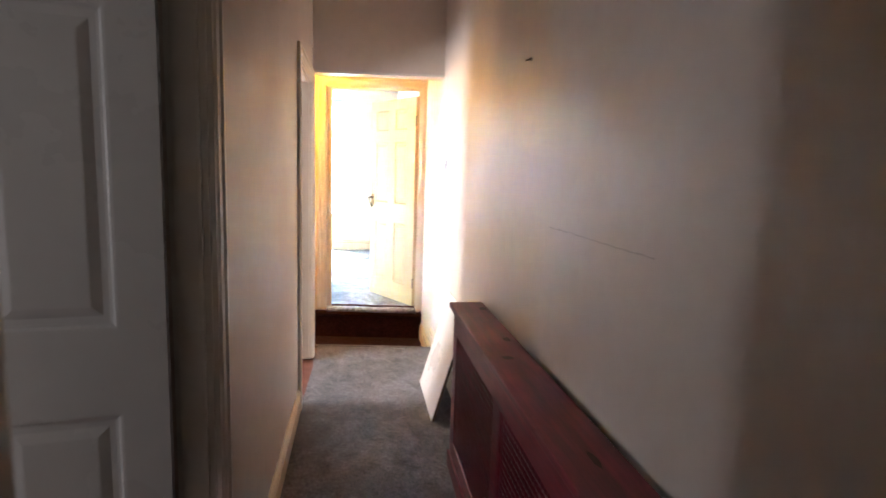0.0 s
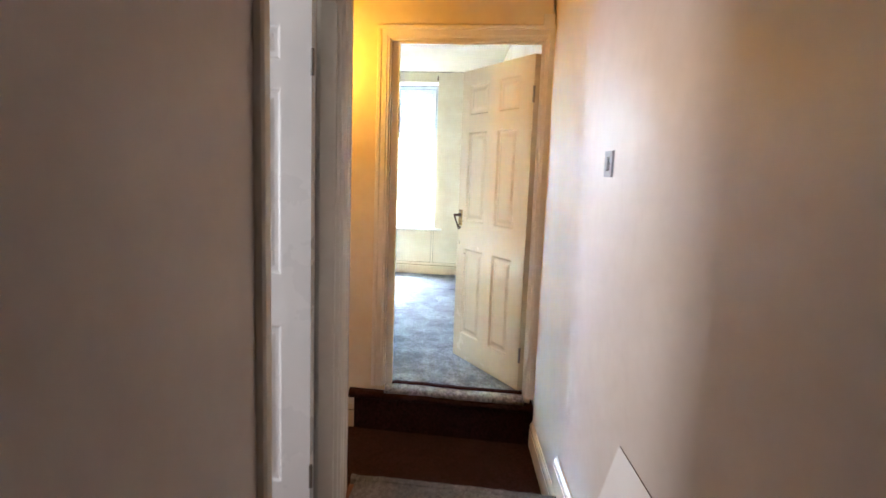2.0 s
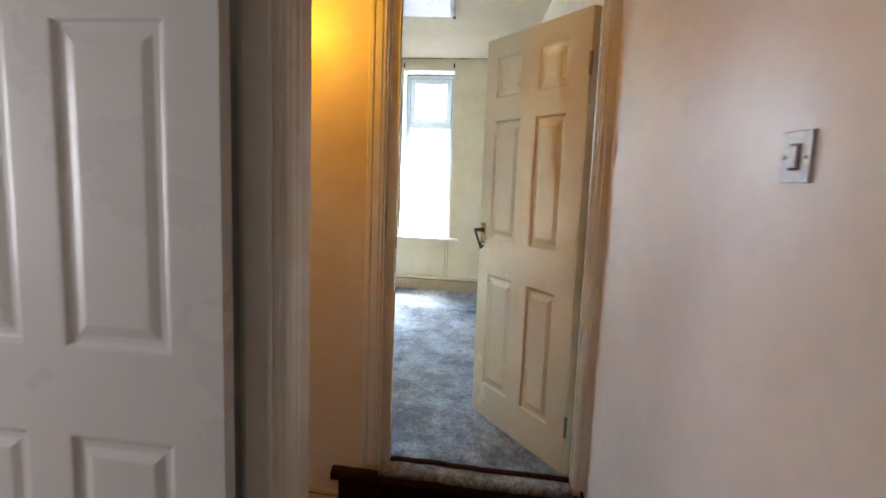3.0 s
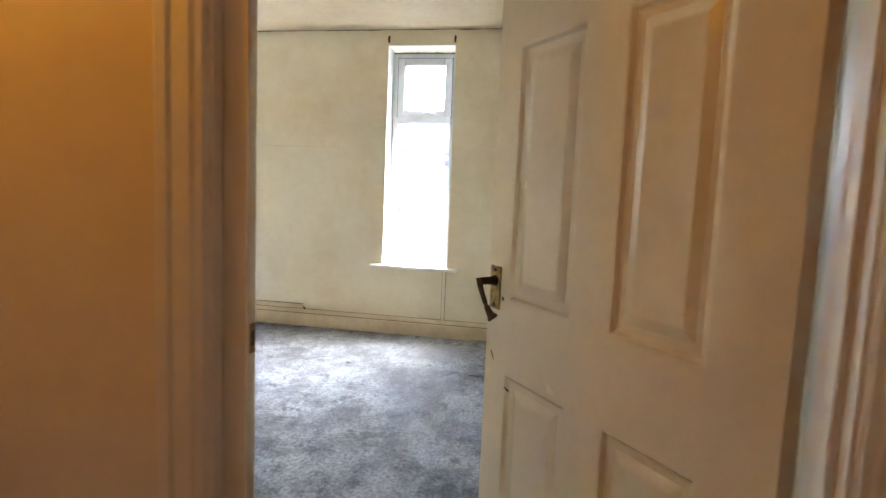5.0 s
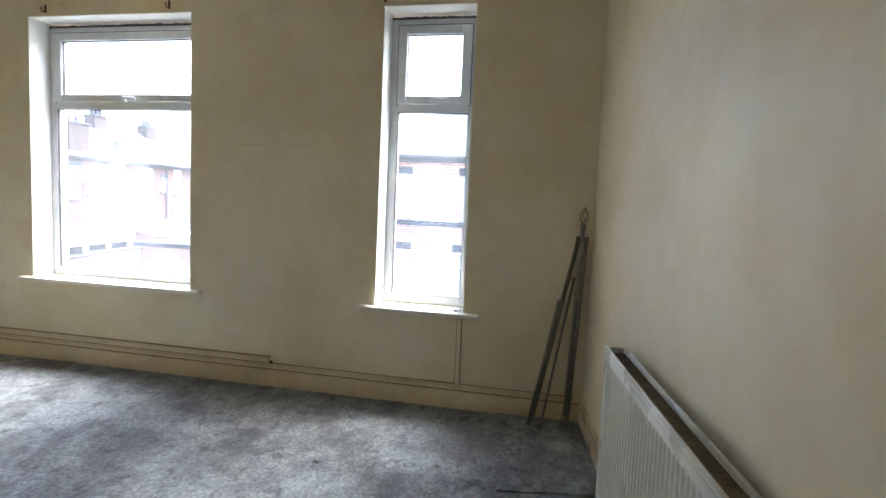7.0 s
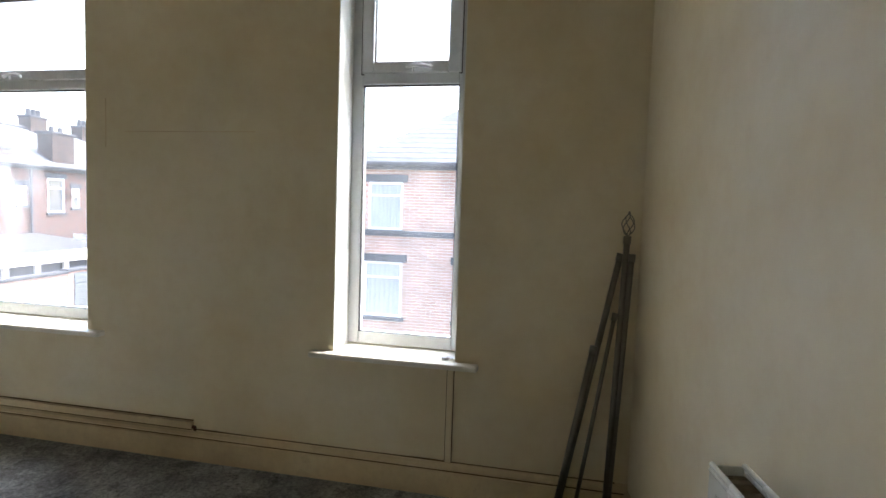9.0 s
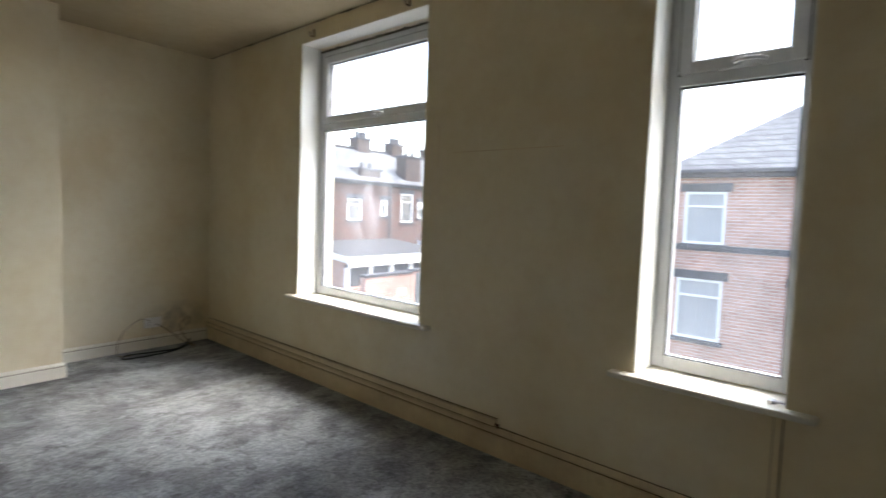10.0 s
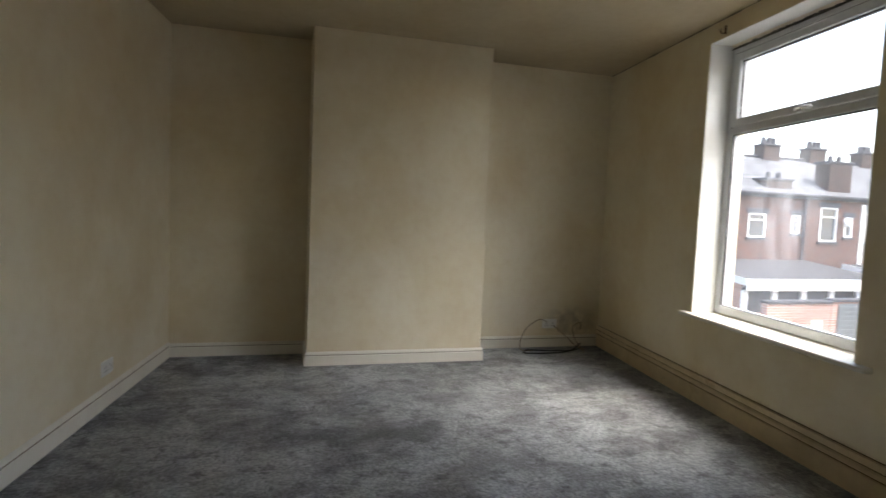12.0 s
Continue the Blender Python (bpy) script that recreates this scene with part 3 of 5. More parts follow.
def panel_door_mesh(w, h, t, cols, rows):
    """A moulded six-panel leaf from x = 0 to w, y = 0 (front) to t: each panel is a sunk ovolo with a raised field."""
    bm = bmesh.new()
    us = sorted({0, w, *[c for col in cols for c in col]})
    zs = sorted({0, h, *[c for row in rows for c in row]})
    for y, s in ((0.0, 1), (t, -1)):
        for i in range(len(us) - 1):
            for j in range(len(zs) - 1):
                a, b_, c, d = us[i], us[i + 1], zs[j], zs[j + 1]
                if (a, b_) in cols and (c, d) in rows:
                    steps = [(0, 0), (0.006, 0.001), (0.012, 0.008), (0.018, 0.0095), (0.030, 0.0095), (0.050, 0.0035), (0.054, 0.003)]
                    rings = [[bm.verts.new((x, y + s * dep, z)) for x, z in ((a + o, c + o), (b_ - o, c + o), (b_ - o, d - o), (a + o, d - o))] for o, dep in steps]
                    for r0, r1 in zip(rings, rings[1:]):
                        for k in range(4):
                            bm.faces.new((r0[k], r0[(k + 1) % 4], r1[(k + 1) % 4], r1[k]))
                    bm.faces.new(rings[-1])
                else:
                    bm.faces.new([bm.verts.new(p) for p in ((a, y, c), (b_, y, c), (b_, y, d), (a, y, d))])
    for p, q in (((0, 0), (w, 0)), ((w, 0), (w, h)), ((w, h), (0, h)), ((0, h), (0, 0))):
        bm.faces.new([bm.verts.new(v) for v in ((p[0], 0, p[1]), (q[0], 0, q[1]), (q[0], t, q[1]), (p[0], t, p[1]))])
    bmesh.ops.remove_doubles(bm, verts=bm.verts[:], dist=0.0004)
    return bm


def lever_set(parent, x, z, side, y):
    """A lever handle on a long plate; side -1 is the front face. The lever droops."""
    s = side
    plate = part("handle_plate", box(x - 0.021, min(y, y + s * 0.006), z - 0.053, x + 0.021, max(y, y + s * 0.006), z + 0.055, 0.002), M_BRASS, parent, "worn brass handle plate")
    part("screw", tube([(x, y + s * 0.005, z + 0.045), (x, y + s * 0.009, z + 0.045)], 0.005), M_BRONZE, plate)
    part("screw", tube([(x, y + s * 0.005, z - 0.043), (x, y + s * 0.009, z - 0.043)], 0.005), M_BRONZE, plate)
    part("spindle_rose", tube([(x, y + s * 0.004, z + 0.018), (x, y + s * 0.02, z + 0.018), (x, y + s * 0.046, z + 0.018)], [0.015, 0.010, 0.009], seg=14), M_BRONZE, parent, "dark bronze spindle", True)
    lv = smooth_line([(x + 0.006, y + s * 0.046, z + 0.024), (x + 0.001, y + s * 0.047, z + 0.004), (x - 0.010, y + s * 0.040, z - 0.030), (x - 0.021, y + s * 0.031, z - 0.058), (x - 0.030, y + s * 0.024, z - 0.072)], 5)
    n = len(lv) - 1
    rad = [0.0105 - 0.0045 * math.sin(math.pi * min(1, i / n * 1.15)) + (0.003 if i > n - 3 else 0) for i in range(n + 1)]
    part("lever", tube(lv, rad, seg=10), M_BRONZE, parent, "drooping dark bronze lever", True)


def door_leaf(parent, m, w, h, cols, rows, handles=True, label="", mat=None):
    t = 0.040
    leaf = part("door_leaf", panel_door_mesh(w, h, t, cols, rows), mat or M_DOOR, parent, label)
    leaf.matrix_parent_inverse = parent.matrix_world.inverted()
    leaf.matrix_basis = m
    if handles:
        lever_set(leaf, w - 0.036, 0.981, -1, 0.0)
        lever_set(leaf, w - 0.036, 0.981, 1, t)
        part("latch_plate", box(w, 0.011, 0.93, w + 0.0015, 0.029, 1.08), M_BRASS, leaf, "brass latch plate")
    for z in (0.22, h - 0.22):
        part("hinge", tube([(-0.004, t + 0.002, z - 0.045), (-0.004, t + 0.002, z + 0.045)], 0.007), M_STEEL, leaf, "painted butt hinge")
    return leaf


# front room door: hung on the east jamb, standing open into the room
door = thing("door_1", wall_frame(OP[0], Y_HALL), "cream gloss six-panel door standing half open into the front room", "door", "", "structure")
frame_parts(door, (OP[1] - OP[0]) * math.hypot(1, K), 2.013, 0.11, lock_stop=0.040)
part("strike_plate", box(0.0395, 0.030, 0.967, 0.0406, 0.0465, 1.013), M_BRASS, door, "tarnished brass strike plate")
part("latch_hole", box(0.0406, 0.034, 0.978, 0.0409, 0.043, 1.002), M_BRONZE, door)
bpy.context.view_layer.update()
ang = math.degrees(math.atan2(0.863, -0.506))
front_leaf = door_leaf(door, pose(0.4496, 5.4705, 0.008, 0, 0, ang), 0.766, 1.957, [(0.125, 0.340), (0.448, 0.678)], PZ, label="cream gloss moulded six-panel leaf, paint tinted for the warm lamp light")

for x0, z0, x1, z1, w in ((0.742, 0.818, 0.728, 0.796, 0.0016), (0.700, 0.962, 0.698, 0.955, 0.003), (0.672, 0.742, 0.655, 0.738, 0.002)):
    part("scrape", tube([(x0, 0.0402, z0), ((x0 + x1) / 2 - 0.002, 0.0404, (z0 + z1) / 2), (x1, 0.0402, z1)], w, seg=6), M_BRONZE, front_leaf, "brown scrape in the paint")

# side doors of the landing: both hung on the far jamb and standing open into their rooms
for nm, (a, b_), leaf_ang, wd, lab in (("door_2", D2, 174.5, 0.80, "white gloss six-panel door open at right angles"), ("door_3", D1, 190.0, 0.755, "white gloss six-panel door standing open in shade")):
    d = thing(nm, pose(XL, a, ZL, 0, 0, 90), lab, "door", "", "structure")
    frame_parts(d, b_ - a, HEAD - ZL - 0.028, 0.075)
    bpy.context.view_layer.update()
    c, st = wd / 2, 0.108 if nm == "door_2" else 0.09
    cols = [(st, c - 0.047), (c + 0.047, wd - st)]
    door_leaf(d, pose(XL - 0.083, b_ - 0.036 if nm == "door_2" else b_ - 0.03, ZL + (0.008 if nm == "door_2" else 0.05), 0, 0, leaf_ang), wd, HEAD - ZL - 0.04, cols, PZ_SIDE, handles=False, mat=M_DOOR_SIDE)

# ---- windows ----


def window(name, x0, x1, label):
    w = thing(name, wall_frame(x0, Y_N, WZ[0]), label, "window", "tall windows of the front room", "structure")
    L, H, y = (x1 - x0) * math.hypot(1, K), WZ[1] - WZ[0], 0.165
    f, tr = 0.056, 1.235                     # frame width, middle of the transom

    def bar(nm, a, b_, c, d, ya, yb, par, bev=0.006):
        return part(nm, box(a, ya, c, b_, yb, d, bev), M_UPVC, par)
    for a, b_ in ((0.0004, 0.0045), (L - 0.0045, L - 0.0004)):
        part("reveal", box(a, 0.0015, 0.003, b_, y - 0.0005, H - 0.006), M_REVEAL, w, "white painted reveal")
    part("reveal", box(0.0046, 0.0015, H - 0.0045, L - 0.0046, y - 0.02, H - 0.0004), M_REVEAL, w, "white painted reveal")
    frame_ = bar("window_frame", 0.002, f, 0.006, H - 0.03, y, y + 0.06, w)
    bar("window_frame", L - f, L - 0.002, 0.006, H - 0.03, y, y + 0.06, w)
    bar("window_frame", f, L - f, 0.006, f + 0.006, y, y + 0.06, w)
    bar("window_frame", f, L - f, H - 0.075, H - 0.03, y, y + 0.06, w)
    bar("transom", f, L - f, tr - 0.030, tr + 0.022, y - 0.004, y + 0.06, w)
    # opening light above
    s0, s1, b0, b1 = f - 0.008, L - f + 0.008, tr + 0.018, H - 0.068
    sash = bar("sash", s0, s0 + 0.058, b0, b1, y - 0.012, y + 0.05, w, 0.008)
    bar("sash_rail", s1 - 0.058, s1, b0, b1, y - 0.012, y + 0.05, sash, 0.008)
    bar("sash_rail", s0 + 0.058, s1 - 0.058, b0, b0 + 0.052, y - 0.012, y + 0.05, sash, 0.008)
    bar("sash_rail", s0 + 0.058, s1 - 0.058, b1 - 0.055, b1, y - 0.012, y + 0.05, sash, 0.008)
    for nm, (a, b_, c, d) in (("pane", (f - 0.004, L - f + 0.004, f, tr - 0.028)), ("pane", (s0 + 0.05, s1 - 0.05, b0 + 0.045, b1 - 0.045))):
        p = part(nm, box(a, y + 0.022, c, b_, y + 0.028, d), M_GLASS, w, "window pane with a faint glare veil mixed in")
        p.visible_shadow = False
    # black gaskets and the dark gap round the opening light
    for a, b_, c, d in ((s0 - 0.004, s1 + 0.004, b0 - 0.004, b0), (s0 - 0.004, s1 + 0.004, b1, b1 + 0.004), (s0 - 0.004, s0, b0, b1), (s1, s1 + 0.004, b0, b1)):
        part("gasket", box(a, y - 0.003, c, b_, y + 0.02, d), M_BLACK, sash)
    for a, b_, c, d in ((s0 + 0.056, s1 - 0.056, b0 + 0.052, b0 + 0.056), (s0 + 0.056, s1 - 0.056, b1 - 0.059, b1 - 0.055), (s0 + 0.058, s0 + 0.062, b0 + 0.056, b1 - 0.059), (s1 - 0.062, s1 - 0.058, b0 + 0.056, b1 - 0.059)):
        part("gasket", box(a, y + 0.004, c, b_, y + 0.02, d), M_BLACK, sash)
    for a, b_, c, d in ((f - 0.002, L - f + 0.002, f + 0.003, f + 0.008), (f - 0.002, L - f + 0.002, tr - 0.036, tr - 0.031), (f - 0.002, f + 0.003, f + 0.008, tr - 0.036), (L - f - 0.003, L - f + 0.002, f + 0.008, tr - 0.036)):
        part("gasket", box(a, y + 0.004, c, b_, y + 0.02, d), M_BLACK, w)
    # cockspur handle
    hx = L / 2
    h = part("window_handle", box(hx - 0.018, y - 0.026, b0 + 0.004, hx + 0.018, y - 0.011, b0 + 0.038, 0.004), M_UPVC, w, "white window handle")
    part("lever", tube(smooth_line([(hx - 0.012, y - 0.03, b0 + 0.018), (hx + 0.02, y - 0.04, b0 + 0.026), (hx + 0.075, y - 0.036, b0 + 0.024), (hx + 0.105, y - 0.034, b0 + 0.016)], 4), 0.008, seg=8), M_UPVC, h, "", True)
    # crumbling mastic under the head
    bm = bmesh.new()
    n = int(L / 0.02)
    for i in range(n):
        r = 0.003 + 0.012 * abs(noise.noise((i * 0.37, x0, 1.0)))
        box(0.004 + i * L / n, y - 0.004 - r * 0.4, H - 0.031, 0.004 + (i + 1) * L / n - 0.002, y + 0.03, H - 0.024 + 0.9 * r, 0, bm)
    part("mastic", bm, M_DIRT, w, "crumbling dark mastic below the lintel")
    return w


window("window_1", *W1, "wide white uPVC window with a top-hung light")
window("window_2", *W2, "narrow white uPVC window with a top-hung light")


def sill(name, x0, x1, a, b_, label):
    bm = box(x0 - a, -0.055, -0.026, x1 + b_, 0.0, 0.0, 0.009, seg=3)
    box(x0 + 0.001, -0.004, -0.024, x1 - 0.001, 0.175, -0.0005, 0, bm)
    o = mesh_ob(name, bm, M_GLOSS)
    o.matrix_world = pose(0, 0, WZ[0] + 0.002) @ wall_frame(0, Y_N)
    return tagged(o, label, "window sill", "", "structure")


q = math.hypot(1, K)
sill("window_sill_1", W1[0] * q, W1[1] * q, 0.075, 0.10, "cream gloss window board with chipped ends")
sill("window_sill_2", W2[0] * q, W2[1] * q, 0.095, 0.10, "cream gloss narrow window board")

# dark crack where the ceiling meets the window wall
bm = bmesh.new()
n = 160
for i in range(n):
    a, b_ = XW_ + (XE - XW_) * i / n, XW_ + (XE - XW_) * (i + 1) / n
    t = 0.003 + 0.009 * max(0.0, noise.noise((i * 0.21, 4.0, 2.0)) + 0.25)
    prism([(a, sk(a, Y_N) - t), (b_, sk(b_, Y_N) - t), (b_, sk(b_, Y_N) - 0.0005), (a, sk(a, Y_N) - 0.0005)], CEIL - t * 0.8, CEIL - 0.0005, bm)
struct("trim_crack", bm, M_DIRT, "dark ragged crack along the ceiling edge", "trim")
for a, b_, c, d in ((-1.86, -1.18, 1.553, 1.557), (-1.967, -1.963, 1.48, 1.71)):
    bm = bmesh.new()
    wall_grid([a, b_], [c, d], [], cross(Y_N), -0.0012, -0.0002, bm)
    struct("trim_mark", bm, M_SKIRT, "faint scratch left by a picture frame", "trim")

# dirty joints above the window wall's baseboard
bm = bmesh.new()
for i in range(150):
    a, b_ = XW_ + 0.05 + (XE - XW_ - 0.1) * i / 150, XW_ + 0.05 + (XE - XW_ - 0.1) * (i + 1) / 150
    g = noise.noise((i * 0.13, 9.0, 5.0))
    t = 0.0009 + 0.0035 * max(0.0, g)
    prism([(a, sk(a, Y_N) - 0.0075 - t), (b_, sk(b_, Y_N) - 0.0075 - t), (b_, sk(b_, Y_N) - 0.0005), (a, sk(a, Y_N) - 0.0005)], 0.1502, 0.1507 + t, bm)
struct("trim_joint", bm, M_GRIME_SHADE, "dirty open joint above the baseboard", "trim")

# ---- landing things ----


def radiator_cover():
    """A long stained cover: moulded top, framed front with a pierced lattice, closed end."""
    y0, y1, x0, x1 = 0.35, 2.735, 0.345, XR - 0.004
    c = thing("radiator_cover", pose(0, 0, ZL), "dark red mahogany-stained wooden radiator cover against the landing wall", "radiator cover")
    H = 0.70 - ZL
    part("top", box(x0 - 0.022, y0 - 0.02, H - 0.024, x1 - 0.017, y1, H, 0.005, seg=3), M_MAHOG, c, "stained top shelf with scuffs")
    for x, y, a, b_ in ((0.452, 2.60, 0.022, 0.035), (0.440, 2.15, 0.020, 0.040), (0.392, 1.95, 0.024, 0.030), (0.405, 1.30, 0.012, 0.05)):
        part("chip", prism([(x + a * math.cos(k) * (0.7 + 0.5 * noise.noise((k, x * 9, y))), y + b_ * math.sin(k) * (0.7 + 0.5 * noise.noise((k, y, 3.0)))) for k in (0, 0.8, 1.6, 2.4, 3.2, 4.0, 4.8, 5.6)], H + 0.0001, H + 0.0006), M_CHIP, c, "dark chip in the stain")
    part("moulding", box(x0 - 0.010, y0, H - 0.042, x0 + 0.004, y1 - 0.01, H - 0.025, 0.004), M_MAHOG, c)
    part("end_panel", box(x0 + 0.021, y1 - 0.04, 0.0, x1 - 0.03, y1 - 0.018, H - 0.026, 0.002), M_MAHOG, c)
    part("end_panel", box(x0 + 0.021, y0, 0.0, x1 - 0.03, y0 + 0.022, H - 0.026, 0.002), M_MAHOG, c)
    part("top_rail", box(x0, y0, H - 0.135, x0 + 0.02, y1 - 0.018, H - 0.044, 0.003), M_MAHOG, c)
    part("bottom_rail", box(x0, y0, 0.0, x0 + 0.02, y1 - 0.018, 0.14, 0.003), M_MAHOG, c)
    part("plinth", box(x0 - 0.012, y0, 0.0, x0 - 0.001, y1 - 0.018, 0.075, 0.003), M_MAHOG, c, "lighter worn plinth strip")
    stiles = [y0, 1.02, 1.86, y1 - 0.018 - 0.075]
    for y in stiles:
        part("stile", box(x0 + 0.0005, y, 0.141, x0 + 0.0195, y + 0.075, H - 0.136, 0.002), M_MAHOG, c)
    for a, b_ in zip(stiles, stiles[1:]):
        a += 0.075
        z0, z1 = 0.14, H - 0.135
        part("bead", box(x0 + 0.002, a, z0, x0 + 0.012, a + 0.010, z1, 0.002), M_MAHOG, c)
        part("bead", box(x0 + 0.002, b_ - 0.010, z0, x0 + 0.012, b_, z1, 0.002), M_MAHOG, c)
        # pierced sheet: slanting slots in rows
        bm = bmesh.new()
        p, s = 0.024, 0.0085
        ny, nz = int((b_ - a) / p), int((z1 - z0) / p)
        for j in range(nz + 1):
            z = z0 + (z1 - z0) * j / nz
            box(x0 + 0.010, a, z - s / 2, x0 + 0.014, b_, z + s / 2, 0, bm)
        for i in range(ny + 1):
            y = a + (b_ - a) * i / ny
            box(x0 + 0.0065, y - s / 2, z0, x0 + 0.0098, y + s / 2, z1, 0, bm)
        part("lattice", bm, M_MAHOG, c, "pierced wooden lattice")
    part("bracket", box(x0 + 0.022, y1 - 0.10, H - 0.20, x0 + 0.045, y1 - 0.045, H - 0.03, 0.003), M_MAHOG, c)
    return c


radiator_cover()

# the plain steel radiator behind it
r_ = thing("landing_radiator", pose(0, 0, ZL), "white steel radiator inside the wooden cover", "radiator")
part("panel", box(0.41, 0.5, 0.14, 0.44, 2.55, 0.62, 0.006), M_RAD, r_)
part("wall_bracket", box(0.441, 0.8, 0.3, XR - 0.002, 0.84, 0.5), M_RAD, r_)
part("wall_bracket", box(0.441, 2.2, 0.3, XR - 0.002, 2.24, 0.5), M_RAD, r_)


def leaning_board():
    """A white faced board standing on its edge and leaning on the wall."""
    L, t = 0.60, 0.016
    foot, head = Vector((0.318, 0, ZL)), Vector((XR - 0.005, 0, 0.520))
    h = (head - foot).length
    tilt = math.degrees(math.atan2(head.x - foot.x, head.z - foot.z))
    b_ = thing("board", pose(foot.x, 3.172, ZL, 0, tilt, 0), "white faced board with raw brown edges leaning on the wall", "board")
    part("core", box(0.0012, 0.001, 0.001, t, L - 0.001, h - 0.001), M_EDGE, b_, "raw brown chipboard core")
    part("face", box(0, 0, 0, 0.0011, L, h, 0.0), M_BOARD, b_, "white melamine face")
    return b_


leaning_board()

sw = thing("light_switch", pose(XR, 4.112, 1.338, 0, 0, 90), "brushed metal rocker light switch on the landing wall", "light switch")
part("plate", box(-0.043, 0.0, -0.043, 0.043, 0.007, 0.043, 0.0015), M_SATIN, sw, "brushed metal plate")
part("rocker_well", box(-0.0165, 0.0068, -0.0225, 0.0165, 0.0078, 0.0225), M_DIRT, sw)
part("rocker", box(-0.013, 0.007, -0.019, 0.013, 0.013, 0.019, 0.003), M_SATIN, sw, "brushed metal rocker")
part("screw", tube([(-0.030, 0.006, 0), (-0.030, 0.009, 0)], 0.004), M_STEEL, sw)
part("screw", tube([(0.030, 0.006, 0), (0.030, 0.009, 0)], 0.004), M_STEEL, sw)

sb = thing("alarm_box", wall_frame(0.466, Y_HALL, 2.105), "small white plastic alarm contact box above the door frame", "alarm box")
part("case", box(-0.030, -0.028, -0.038, 0.030, -0.002, 0.040, 0.004), M_PLASTIC, sb)
part("cover_seam", box(-0.0305, -0.016, -0.0385, 0.0305, -0.014, 0.0405), M_DIRT, sb)

nail = thing("wall_plug", pose(XR, 2.22, 1.70, 0, 0, 90), "broken wall plug in the landing wall", "wall plug")
part("plug", tube([(0, 0.0, 0), (0, 0.006, 0)], 0.006), M_DIRT, nail)
part("screw", tube([(0.003, 0.004, 0.001), (0.014, 0.016, -0.003)], 0.003), M_BRONZE, nail)

bm = bmesh.new()
for i in range(46):
    a, b_ = 1.93 - 0.64 * i / 46, 1.93 - 0.64 * (i + 1) / 46
    z, w = 1.135 + 0.004 * noise.noise((i * 0.2, 1.0, 8.0)), 0.0018 + 0.0016 * noise.noise((i * 0.4, 6.0, 2.0))
    box(XR - 0.0012, b_, z - w, XR - 0.0002, a, z + w, 0, bm)
struct("trim_scuff", bm, M_SCUFF, "faint grey scuff along the landing wall", "trim")

lamp = thing("pendant_light", pose(-0.82, 5.20, CEIL_L), "lit bare bulb pendant over the stairs", "lamp")
part("ceiling_rose", tube([(0, 0, -0.0005), (0, 0, -0.02), (0, 0, -0.03)], [0.045, 0.042, 0.015], seg=20), M_PLASTIC, lamp, "", True)
part("cord", tube([(0, 0, -0.028), (0, 0, 2.00 - CEIL_L)], 0.003, seg=6), M_PLASTIC, lamp)
part("lamp_holder", tube([(0, 0, 2.002 - CEIL_L), (0, 0, 1.98 - CEIL_L), (0, 0, 1.945 - CEIL_L)], [0.010, 0.018, 0.019], seg=14), M_PLASTIC, lamp, "", True)

# ---- front room things ----


